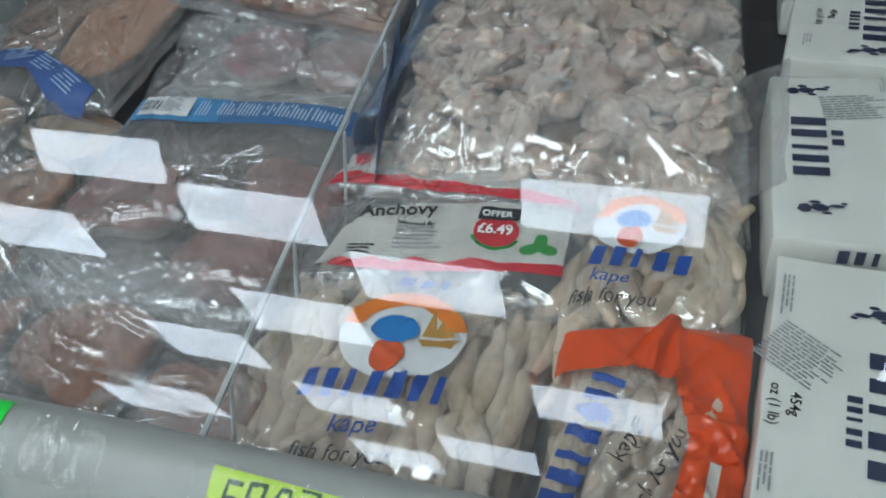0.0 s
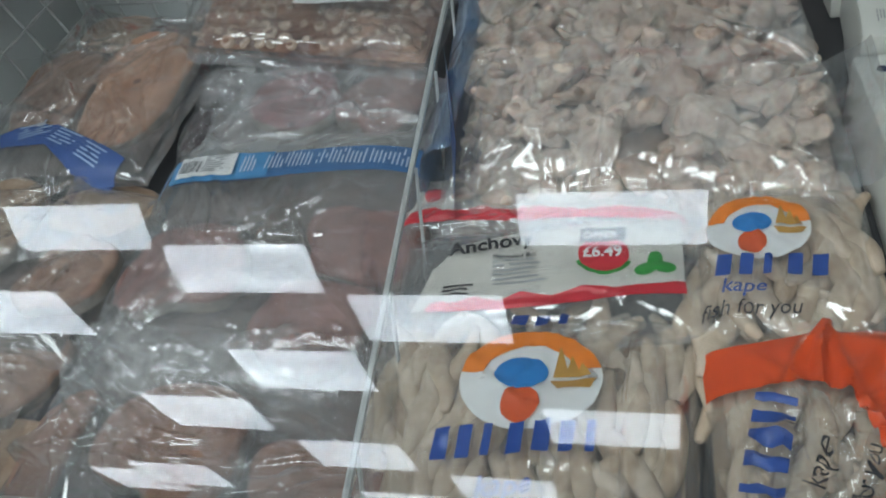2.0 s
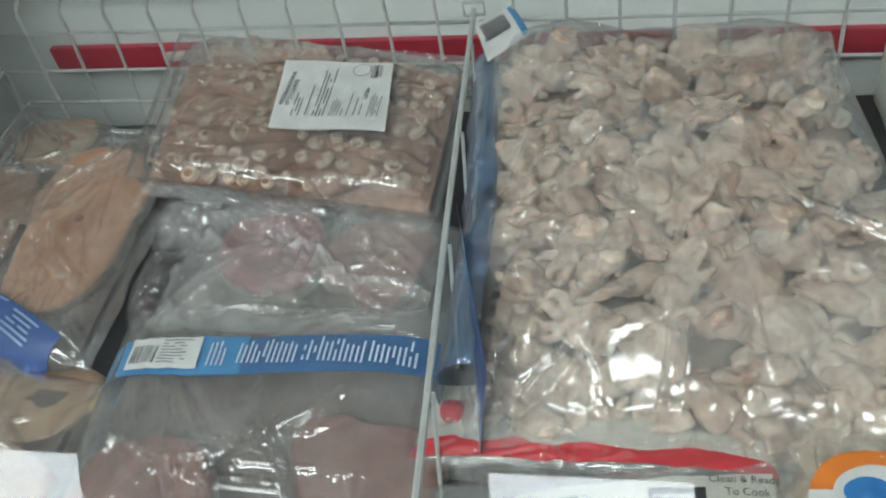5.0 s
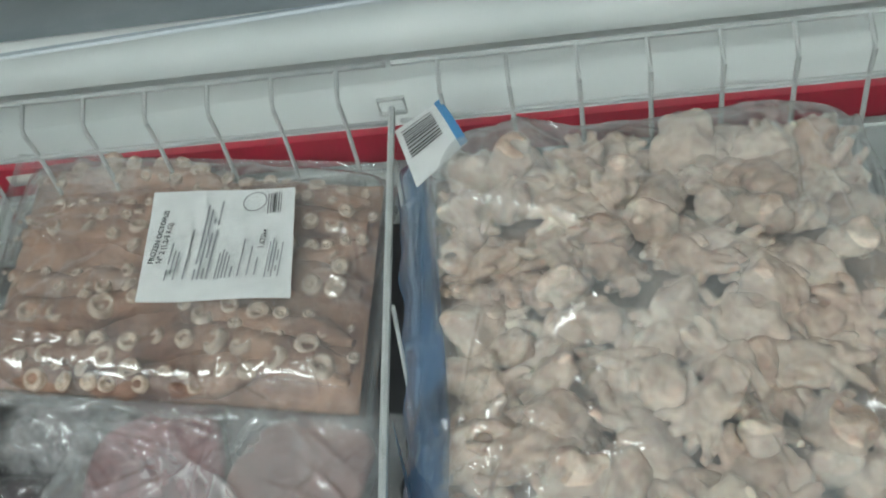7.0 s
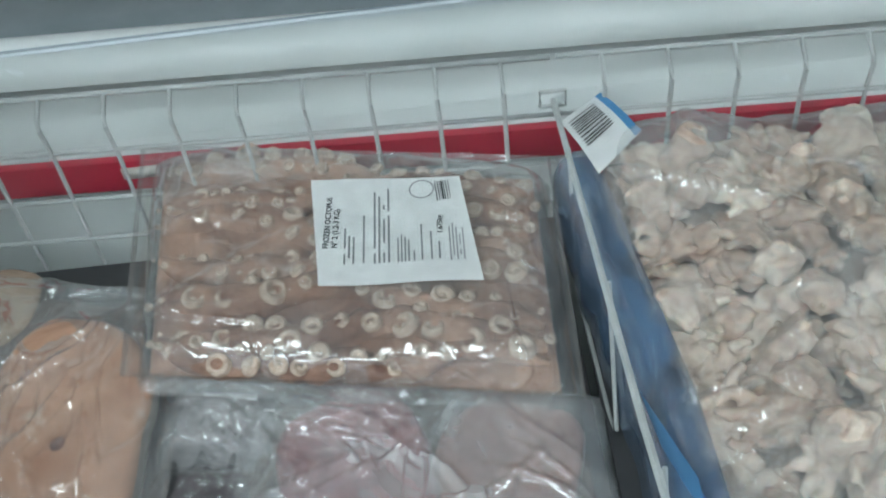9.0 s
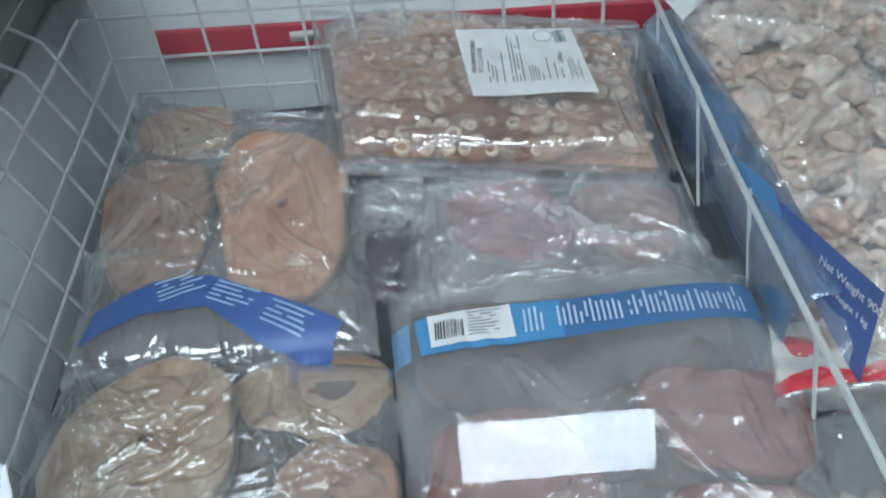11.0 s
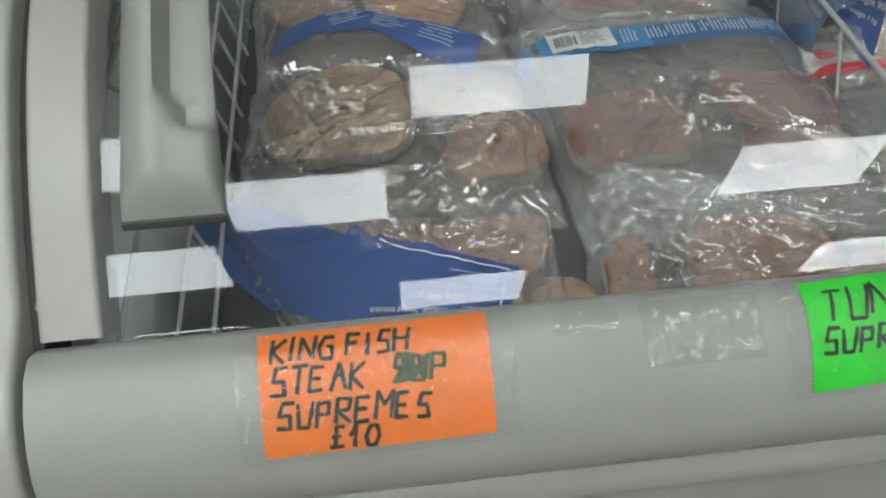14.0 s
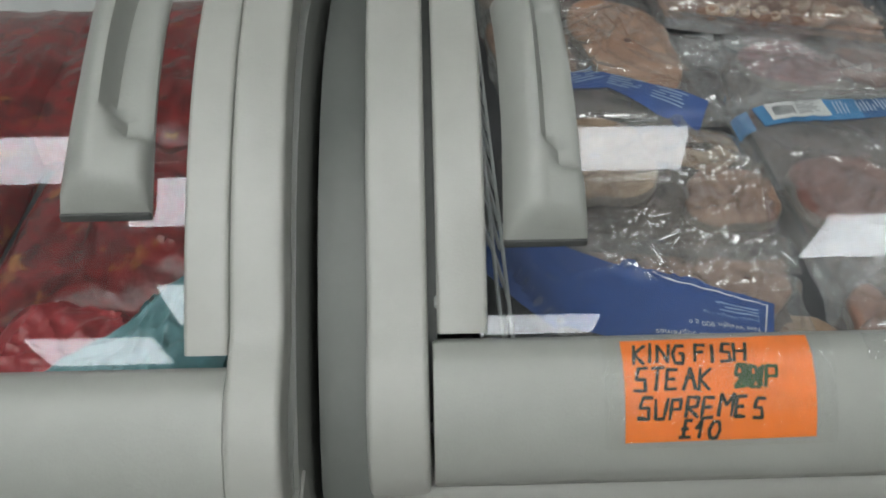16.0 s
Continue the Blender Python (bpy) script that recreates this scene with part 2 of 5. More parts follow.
GUSSET = film_mat("blue_tinted_film", 0.36, (0.17, 0.32, 0.55), crinkle=0.5, scale=14)
# octopus flesh darkened in colour to paint shaded crevices
OCTO_SHADE = surface("shaded_octopus_flesh", (0.22, 0.165, 0.14), (0.42, 0.335, 0.285), 50, 0.5, 0.4, 120)
BLUE2 = print_ink("sky_blue_print", (0.075, 0.26, 0.50))
LOGO_BLUE = print_ink("logo_blue", (0.02, 0.07, 0.30))
RED = print_ink("red_print", (0.55, 0.035, 0.05))
ORANGE = print_ink("orange_film_print", (0.70, 0.080, 0.016), 0.13)
ORANGE2 = print_ink("logo_orange", (0.78, 0.22, 0.03))
TAN = print_ink("sail_brown", (0.45, 0.25, 0.06))
GREENINK = print_ink("leaf_green", (0.04, 0.26, 0.05))
WHITEINK = print_ink("white_print", (0.72, 0.73, 0.72))
CREAMINK = print_ink("cream_print", (0.62, 0.60, 0.54))
BLACKINK = print_ink("black_print", (0.03, 0.03, 0.035))
GREYINK = print_ink("grey_small_print", (0.30, 0.31, 0.32))
STRIP_TEXT = print_ink("white_small_print", (0.50, 0.60, 0.74))
PALEBLUE = print_ink("pale_small_print", (0.30, 0.42, 0.60))
CARTON = surface("white_waxed_carton", (0.66, 0.66, 0.60), (0.74, 0.74, 0.68), 16, 0.45, 0.15, 300, spots=((0.58, 0.57, 0.52), 30, 0.72))
CARD_O = print_ink("neon_orange_card", (0.95, 0.22, 0.02), 0.45)
CARD_G = print_ink("neon_green_card", (0.015, 0.75, 0.04), 0.45)
CARD_Y = print_ink("neon_yellow_card", (0.55, 0.80, 0.06), 0.45)
MARKER = print_ink("marker_pen", (0.02, 0.035, 0.02), 0.4)
SCRIBBLE = print_ink("green_marker", (0.03, 0.10, 0.02), 0.4)
TAPE = film_mat("clear_sticky_tape", 0.03, crinkle=0.6, scale=90, gloss=0.3, rough=0.15)
TAPE2 = film_mat("crumpled_tape", 0.10, crinkle=0.5, scale=60, gloss=0.4, rough=0.12, blotch=0.8)
REDBAG = surface("red_printed_pouch", (0.04, 0.012, 0.012), (0.26, 0.028, 0.028), 30, 0.22, 0.5, 60, warp=1.8, spots=((0.34, 0.14, 0.04), 26, 0.59))
REDBAG2 = surface("plain_red_pouch", (0.22, 0.02, 0.025), (0.38, 0.045, 0.05), 18, 0.28, 0.5, 60, warp=0.8)
TEALBAG = surface("teal_printed_pouch", (0.06, 0.16, 0.18), (0.16, 0.33, 0.35), 22, 0.3, 0.3, 60)
REDSTRIP = print_ink("red_shelf_strip", (0.42, 0.02, 0.045))


# ---- building helpers ----
def thing(name, label, category, at=(0, 0, 0), group="", kind=""):
    ob = new(name)
    ob.location = at
    ob.empty_display_size = 0.05
    return tagged(ob, label, category, group, kind)


def part(name, bm, material, parent=None, label="", smooth=True):
    me = bpy.data.meshes.new(name)
    bm.normal_update()
    for e in bm.edges:
        if len(e.link_faces) == 2 and e.calc_face_angle(0.0) > 0.9:
            e.smooth = False
    bm.to_mesh(me)
    bm.free()
    for p in me.polygons:
        p.use_smooth = smooth
    me.materials.append(material)
    return link(name, me, parent, label)


def link(name, me, parent=None, label="", m=None):
    ob = new(name, me)
    if m is not None:
        ob.matrix_basis = m
    if parent is not None:
        ob.parent = parent
        ob.matrix_parent_inverse = Matrix.Translation(-parent.location)
    if label:
        ob["label"] = label
    return ob


def box(x0, x1, y0, y1, z0, z1, bevel=0.0, seg=2):
    bm = bmesh.new()
    bmesh.ops.create_cube(bm, size=1.0, matrix=Matrix.Translation(((x0 + x1) / 2, (y0 + y1) / 2, (z0 + z1) / 2)) @ Matrix.Diagonal((x1 - x0, y1 - y0, z1 - z0, 1)))
    if bevel:
        bmesh.ops.bevel(bm, geom=list(bm.edges), offset=bevel, segments=seg, affect="EDGES", profile=0.6)
    return bm


def loft(rows, closed=False):
    """A skin over rows of points of equal length."""
    bm = bmesh.new()
    vs = [[bm.verts.new(p) for p in r] for r in rows]
    n = len(rows[0])
    for a, b in zip(vs, vs[1:]):
        for i in range(n if closed else n - 1):
            j = (i + 1) % n
            bm.faces.new((a[i], a[j], b[j], b[i]))
    return bm


def extrude_x(profile, x0, x1, bevel=0.0):
    """A closed y-z outline drawn out along x, with end caps."""
    bm = bmesh.new()
    a = [bm.verts.new((x0, y, z)) for y, z in profile]
    b = [bm.verts.new((x1, y, z)) for y, z in profile]
    n = len(profile)
    for i in range(n):
        j = (i + 1) % n
        bm.faces.new((a[i], a[j], b[j], b[i]))
    ca, cb = bm.faces.new(a[::-1]), bm.faces.new(b)
    if bevel:
        bmesh.ops.bevel(bm, geom=list(ca.edges) + list(cb.edges), offset=bevel, segments=2, affect="EDGES")
    bmesh.ops.recalc_face_normals(bm, faces=bm.faces)
    return bm


def tube(points, r, sides=6):
    pts = [Vector(p) for p in points]
    rows = []
    for i, p in enumerate(pts):
        d = (pts[min(i + 1, len(pts) - 1)] - pts[max(i - 1, 0)]).normalized()
        side = d.cross(Vector((0.31, 0.17, 0.93)))
        side = side.normalized() if side.length > 1e-4 else Vector((1, 0, 0))
        up = side.cross(d)
        rad = r[i] if isinstance(r, (list, tuple)) else r
        rows.append([p + (side * math.cos(a) + up * math.sin(a)) * rad for a in (2 * math.pi * k / sides for k in range(sides))])
    bm = loft(rows, True)
    bm.faces.ensure_lookup_table()
    bm.verts.ensure_lookup_table()
    n = len(bm.verts)
    bm.faces.new([bm.verts[i] for i in range(sides)][::-1])
    bm.faces.new([bm.verts[i] for i in range(n - sides, n)])
    return bm


def lid_height(y):
    """The height of the curved lid's outer face across the cabinet: steep at both edges, level between."""
    y = min(y, 1.72 - y)
    if y >= 0.70:
        return 1.0611
    return 1.0611 - 2.25 * (0.70 - y) ** 2


def back_drop(x):
    """Tilts the back edge down a little towards high x, to fit the camera's view."""
    return 0.038 * (-0.06 - x) if x > -0.8 else 0.028


# ---- the shop ----
def room():
    ob = part("floor", box(-5, 5, -5, 4, -0.1, 0), FLOORMAT)
    tagged(ob, "dull grey-brown vinyl shop floor", "floor", kind="structure")
    for nm, b in (("wall_north", (-5, 5, 4, 4.15, 0, 3.4)), ("wall_south", (-5, 5, -5.15, -5, 0, 3.4)), ("wall_west", (-5.15, -5, -5, 4, 0, 3.4)), ("wall_east", (5, 5.15, -5, 4, 0, 3.4))):
        tagged(part(nm, box(*b), WALLMAT), "plain painted shop wall", "wall", kind="structure")
    tagged(part("ceiling", box(-5, 5, -5, 4, CEILING + 0.012, CEILING + 0.1), CEILMAT), "grey suspended tile ceiling", "ceiling", kind="structure")
    # square light panels set in the ceiling, row by row away from the freezers
    first = None
    lights = [(-0.07, 0.18), (-1.91, 0.18), (-1.345, -0.28), (-0.72, -0.80), (-2.46, -0.79), (1.08, -0.87), (-1.37, -1.44), (-0.14, -2.10),
              (-2.07, -2.12), (1.75, -2.10), (-1.47, -2.78), (-0.77, -3.33), (-2.84, -3.46), (-1.43, -3.84), (-3.21, -3.67)]
    for x, y in lights:
        if first is None:
            first = thing("ceiling_light", "square white LED ceiling panel, switched on", "ceiling light", (x, y, CEILING), "LED panels in the ceiling")
            part("frame", frame_bm(x, y, CEILING, 0.305, 0.276, 0.012), WHITE, first)
            part("diffuser", box(x - 0.276, x + 0.276, y - 0.248, y + 0.248, CEILING + 0.002, CEILING + 0.010), GLOW, first, "glowing white diffuser")
        else:
            copy_thing(first, Matrix.Translation((x, y, CEILING)))


def frame_bm(x, y, z, outer, inner, t):
    bm = bmesh.new()
    for s in (-1, 1):
        for b in ((x - outer, x + outer, y + s * (outer + inner) / 2 - (outer - inner) / 2, y + s * (outer + inner) / 2 + (outer - inner) / 2), (x + s * (outer + inner) / 2 - (outer - inner) / 2, x + s * (outer + inner) / 2 + (outer - inner) / 2, y - inner, y + inner)):
            t2 = box(*b, z - 0.003, z + t)
            me = bpy.data.meshes.new("tmp")
            t2.to_mesh(me)
            t2.free()
            bm.from_mesh(me)
            bpy.data.meshes.remove(me)
    return bm


# ---- freezers ----
def rail_profile(lift, depth, y0, y1, front=None):
    """The side rail's outline: it follows the lid's curve."""
    ys = [y0 + (y1 - y0) * i / 44 for i in range(45)]
    top = [(y, lid_height(max(y, 0.455)) + lift - (4.0 * max(0.0, 0.455 - y)) ** 1.4) for y in ys]
    low = [(y, z - depth) for y, z in reversed(top)]
    return (front or []) + top + low


def rail(path, x0, x1, depth, r=0.004):
    """A rounded bar of the given width that follows a y-z path."""
    pts = [Vector((0, *q)) for q in path]
    rows = []
    for i, q in enumerate(pts):
        d = (pts[min(i + 1, len(pts) - 1)] - pts[max(i - 1, 0)]).normalized()
        n = Vector((0, -d.z, d.y))
        cross = [(x0, -depth), (x0, -r), (x0 + r * 0.12, -r * 0.5), (x0 + r * 0.45, -r * 0.12), (x0 + r, 0), (x1 - r, 0), (x1 - r * 0.45, -r * 0.12), (x1 - r * 0.12, -r * 0.5), (x1, -r), (x1, -depth)]
        rows.append([q + n * h + Vector((x, 0, 0)) for x, h in cross])
    bm = loft(rows)
    bm.verts.ensure_lookup_table()
    k = len(rows[0])
    bm.faces.new([bm.verts[i] for i in range(k)])
    bm.faces.new([bm.verts[i] for i in range(len(bm.verts) - k, len(bm.verts))])
    for i in range(len(rows) - 1):
        bm.faces.new((bm.verts[i * k], bm.verts[i * k + k - 1], bm.verts[(i + 1) * k + k - 1], bm.verts[(i + 1) * k]))
    bmesh.ops.recalc_face_normals(bm, faces=bm.faces)
    return bm


def lid_path(lift, y0, y1, n=60):
    return [(y, lid_height(y) + lift) for y in (y0 + (y1 - y0) * i / n for i in range(n + 1))]


def freezer(name, dx, dy, dz, side, label, x_in, x_far):
    """A chest freezer with a curved glass lid. side -1: its end rail is at low x, the rest runs to x_far."""
    def put(bm):
        bmesh.ops.translate(bm, vec=(dx, dy, dz), verts=bm.verts)
        return bm
    def put_back(bm):
        for v in bm.verts:
            v.co.z += back_drop(v.co.x)
        return put(bm)
    f = thing(name, label, "freezer", (dx, 0.43 + dy, 0))
    lo, hi = sorted((x_in, x_far))
    # cabinet shell, open on top
    part("front_panel", put(box(lo, hi, 0.425, 0.45, 0.06 - dz, 0.862, 0.004)), GREY2, f)
    part("back_panel", put(box(lo, hi, 1.27, 1.30, 0.06 - dz, 0.95)), GREY2, f)
    part("base", put(box(lo + 0.03, hi - 0.03, 0.46, 1.27, 0.0 - dz, 0.10)), DARKGREY, f)
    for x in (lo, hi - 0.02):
        part("side_panel", put(box(x, x + 0.02, 0.45, 1.27, 0.06 - dz, 0.60)), SHADED_SIDE, f)
    part("bumper", put(extrude_x([(0.416, 0.874), (0.408, 0.868), (0.404, 0.858), (0.408, 0.846), (0.425, 0.842), (0.45, 0.842), (0.45, 0.874)], lo - 0.004, hi + 0.004, 0.002)), GREY2, f)
    # inner liner
    part("liner", put_back(box(lo + 0.022, hi - 0.022, 1.196, 1.21, 0.30, 0.958)), WHITE, f)
    part("liner", put(box(lo + 0.022, hi - 0.022, 0.462, 0.474, 0.30, 0.905)), WHITE, f)
    part("liner", put(box(lo + 0.022, lo + 0.030, 0.474, 1.196, 0.30, 0.94)), WHITE, f)
    part("liner", put(box(hi - 0.030, hi - 0.022, 0.474, 1.196, 0.30, 0.94)), WHITE, f)
    part("liner_floor", put(box(lo + 0.03, hi - 0.03, 0.474, 1.196, 0.30, 0.31)), WHITE, f)
    lip = [(1.182, 0.958), (1.180, 0.968), (1.184, 0.978), (1.194, 0.984), (1.207, 0.985), (1.218, 0.980), (1.222, 0.97), (1.222, 0.955)]
    part("back_lip", put_back(extrude_x(lip, lo + 0.02, hi - 0.02)), WHITE, f, "rounded white back lip")
    part("back_seal", put_back(box(lo, hi, 1.222, 1.312, 0.93, 0.970)), DARKGREY2, f, "grey lid channel")
    part("back_rail", put_back(extrude_x([(1.312, 0.93), (1.312, 0.978), (1.320, 0.988), (1.37, 0.985), (1.375, 0.975), (1.375, 0.93)], lo, hi)), WHITE, f, "white back rail")
    # the bar along the front, bulging forwards
    bar = [(0.470, 0.925), (0.470, 0.939), (0.466, 0.946), (0.456, 0.9525), (0.444, 0.9505), (0.430, 0.942), (0.418, 0.930), (0.409, 0.917), (0.404, 0.903), (0.403, 0.890), (0.407, 0.880), (0.416, 0.876), (0.455, 0.876)]
    w = 0.0335 if side < 0 else 0.030
    b_lo, b_hi = (lo + w, hi) if side < 0 else (lo, hi - w)
    part("front_bar", put(extrude_x(bar, b_lo, b_hi, 0.001)), GREY, f, "grey bulging front bar")
    # side rails that follow the lid's curve
    e0 = lo if side < 0 else hi
    s = -side
    cap_front = [(0.430, 0.874), (0.410, 0.874), (0.402, 0.880), (0.3995, 0.890), (0.4005, 0.904), (0.4055, 0.919), (0.415, 0.9335), (0.427, 0.9455), (0.441, 0.9545), (0.456, 0.9600)]
    x0, x1 = sorted((e0 - s * (0.005 if side < 0 else 0.0), e0 + s * (0.031 if side < 0 else 0.030)))
    sunk = -0.032 if side < 0 else -0.020
    cheek = [(0.425, 0.06), (0.418, 0.850 + sunk), (0.424, 0.885 + sunk), (0.440, 0.912 + sunk)] + lid_path(sunk, 0.470, 1.28, 40) + [(1.28, 0.06)]
    # the gap-side cheek takes the darker grey: shade painted into its colour
    part("end_cheek", put(extrude_x(cheek, *sorted((e0 - s * (0.038 if side < 0 else 0.002), e0 + s * 0.024)), 0.004 if side < 0 else 0.003)), SHADED_SIDE if side < 0 else CHEEK, f, "grey end of the cabinet")
    part("end_rail", put(rail(cap_front[2:] + lid_path(0.020, 0.474, 1.28), x0, x1, 0.026)), GREY2, f, "pale grey curved end rail")
    groove, wide = (0.0365, 0.067) if side < 0 else (0.0305, 0.055)
    if side < 0:
        x0, x1 = sorted((e0 + s * 0.031, e0 + s * groove))
        part("rail_seal", put(extrude_x(rail_profile(0.003, 0.05, 0.455, 1.28), x0, x1)), DARKGREY, f, "dark groove between rails")
    x0, x1 = sorted((e0 + s * groove, e0 + s * wide))
    part("lid_rail", put(rail(lid_path(0.013 if side < 0 else 0.018, 0.466, 1.275), x0, x1, 0.030, 0.003)), GREY2, f, "pale grey curved lid rail")
    # the bent sheet of glass
    g0, g1 = sorted((e0 + s * (wide - 0.005), x_far - s * 0.02 if abs(x_far) < 3 else x_far))
    ys = [0.463 + (1.255 - 0.463) * i / 90 for i in range(91)]
    prof = [(y, lid_height(y)) for y in ys] + [(y, lid_height(y) - 0.004) for y in reversed(ys)]
    gl = part("lid_glass", put(extrude_x(prof, g0, g1)), GLASS, f, "clear bent glass sliding lid")
    gl.visible_shadow = False
    gl.data.materials.append(CLEAR)
    for q in gl.data.polygons:
        q.material_index = 0 if q.normal.z > 0.05 else 1
    # the moulded grip near the lid's edge
    handle(f, e0 + 0.078 if side < 0 else e0 - 0.128, 1, put)
    return f


def handle(f, h0, s, put):
    """The lid's grip: an outer shell, a raised ridge, a dished recess beside it, and closed ends."""
    ya, yb = (0.511, 0.668) if h0 > -0.7 else (0.533, 0.690)
    rows = []
    for i in range(61):
        y = ya + (yb - ya) * i / 60
        t = (y - ya) / (yb - ya)
        # closed block at both ends, with a slanting edge towards the recess
        near = 1 / (1 + math.exp((y - (ya + 0.030)) * 420))
        near2 = 1 / (1 + math.exp((y - (ya + 0.042)) * 380))
        far = 1 / (1 + math.exp((yb - 0.010 - y) * 520))
        fill = max(near, far)
        fill2 = max(near2, far)
        bow = 0.004 * math.sin(math.pi * t)
        base = lid_height(y)
        rise = min(1.0, t * 14 + 0.55) * min(1.0, (1 - t) * 14 + 0.5)
        w = 0.0515 - 0.005 * t
        prof = [(0.0 + bow * 0.5, 0.0), (0.0015 + bow, 0.009 * rise), (0.007 + bow, 0.0165 * rise), (0.015, (0.021 + 0.002 * near) * rise), (0.0195, 0.0245 * rise),
                (0.0235, (0.0245 - 0.001 * (1 - fill2)) * rise), (0.0262, (0.023 - 0.010 * (1 - fill2)) * rise), (0.029, (0.022 - 0.0155 * (1 - fill2)) * rise),
                (0.036, (0.021 - 0.0150 * (1 - fill)) * rise), (w - 0.006, (0.019 - 0.0130 * (1 - fill)) * rise), (w - 0.002, (0.0165 - 0.0115 * (1 - fill)) * rise), (w, (0.009 - 0.0055 * (1 - fill)) * rise), (w + 0.0002, 0.0)]
        rows.append([(h0 + s * a, y, base + b) for a, b in prof])
    bm = loft(rows)
    bm.verts.ensure_lookup_table()
    n = len(rows[0])
    bm.faces.new([bm.verts[i] for i in range(n)])
    bm.faces.new([bm.verts[i] for i in range(len(bm.verts) - n, len(bm.verts))])
    bmesh.ops.recalc_face_normals(bm, faces=bm.faces)
    grip = part("handle", put(bm), GREY, f, "grey moulded lid handle")
    part("pad", put(box(*sorted((h0 + s * 0.0005, h0 + s * 0.0515)), ya - 0.002, ya + 0.002, lid_height(ya) - 0.001, lid_height(ya) + 0.004, 0.001)), DARKGREY, grip)


DARKGREY2 = surface("mid_grey_channel", (0.13, 0.155, 0.165), (0.18, 0.205, 0.215), 14, 0.5)
room()
freezer("chest_freezer", 0, 0, 0, -1, "grey chest freezer with closed curved glass lid, full of frozen seafood", -0.675, 0.95)
freezer("chest_freezer", 0, -0.035, 0.02, 1, "grey chest freezer with a curved glass lid, closed, holding red packs", -0.722, -2.3)


# ---- wire baskets ----
def wire(parent, pts, r=0.0017):
    part("wire", tube(pts, r, 6), WIRE, parent)


def back_wire(x, yb):
    """An upright of the back wall: forwards from the rim, then a bend and straight down."""
    d = back_drop(min(x, 0.3))
    return [(x, yb + 0.018, 0.960 + d), (x, yb + 0.003, 0.951 + d), (x, yb - 0.001, 0.946 + d), (x, yb, 0.925 + d), (x, yb - 0.004, 0.885 + d), (x, yb - 0.008, 0.838)]


def baskets():
    b = thing("wire_basket", "white plastic-coated wire basket hanging in the freezer", "basket", (-0.35, 0.83, 0.83), "baskets in the freezer")
    # back wall, left wall and the shared divider of the left-hand basket
    x0, x1, yf, yb = -0.612, -0.103, 0.480, 1.150
    for z, y, x in ((0.960, yb + 0.018, x0 - 0.026), (0.925, yb, x0 + 0.002), (0.885, yb - 0.004, x0 + 0.020), (0.850, yb - 0.008, x0 + 0.032)):
        r = 0.0021 if z > 0.95 else 0.0017
        wire(b, [(x, y, z + back_drop(x)), (x1, y, z + back_drop(x1))], r)
        wire(b, [(x, yf, z), (x, yf + 0.2, z + 0.010), (x, y, z + back_drop(x))], r)
    x = x0 + 0.02
    while x < x1 - 0.02:
        wire(b, back_wire(x, yb))
        x += 0.0455
    y = yf + 0.126
    while y < yb - 0.02:
        wire(b, [(x0 - 0.026, y, 0.978), (x0 - 0.004, y, 0.962), (x0 + 0.002, y, 0.943), (x0 + 0.020, y, 0.890), (x0 + 0.034, y, 0.838)])
        y += 0.048
    for dz, r in ((0.0, 0.0023), (-0.088, 0.0015)):
        wire(b, [(x1 + 0.031, yf, 0.895 + dz), (x1 + 0.009, 0.90, 0.919 + dz), (x1, yb + 0.002, 0.937 + dz)], r)
    y = yf + 0.02
    while y < yb:
        k = (yb - y) / (yb - yf)
        wire(b, [(x1 + 0.031 * k, y + 0.03, 0.936 - 0.040 * k), (x1 + 0.031 * k, y, 0.870 - 0.03 * k), (x1 + 0.031 * k, y - 0.012, 0.838)], 0.0014)
        y += 0.115
    wire(b, [(x1 - 0.009, yb + 0.004, 0.931), (x1 + 0.009, yb + 0.004, 0.931), (x1 + 0.009, yb + 0.004, 0.943), (x1 - 0.009, yb + 0.004, 0.943), (x1 - 0.009, yb + 0.004, 0.931)])
    # added sheet just under the packs, its near-black standing for shade
    part("shaded_raised_floor", box(x0 + 0.032, x1 - 0.002, yf, yb - 0.008, 0.828, 0.836), SHADE_SHEET, b, "solid raised floor sheet, near-black to stand for shade")
    c = thing("wire_basket", "white plastic-coated wire basket beside the first one", "basket", (0.4, 0.83, 0.83), "baskets in the freezer")
    xe = 0.88
    for z, y in ((0.960, yb + 0.018), (0.925, yb), (0.885, yb - 0.004)):
        wire(c, [(x1 + 0.004, y, z + back_drop(x1)), (0.3, y, z + back_drop(0.3)), (xe, y, z + back_drop(0.3))], 0.0021 if z > 0.95 else 0.0017)
    x = x1 + 0.035
    while x < xe:
        wire(c, back_wire(x, yb))
        x += 0.0455
    part("shaded_raised_floor", box(x1 + 0.004, xe, yf, yb - 0.008, 0.828, 0.836), SHADE_SHEET, c, "solid raised floor sheet, near-black to stand for shade")
    # red strip on the liner behind the wires
    st = thing("shelf_strip", "long dark red plastic strip along the freezer's back wall", "price strip", (-0.1, 1.19, 0.89))
    bm = box(-0.562, 0.60, 1.186, 1.1945, 0.858, 0.886, 0.001)
    for v in bm.verts:
        v.co.z += back_drop(v.co.x)
    part("strip", bm, REDSTRIP, st)
    part("sticker", box(-0.432, -0.403, 1.1845, 1.1862, 0.884, 0.894), CREAMINK, st, "small pale sticker")


baskets()


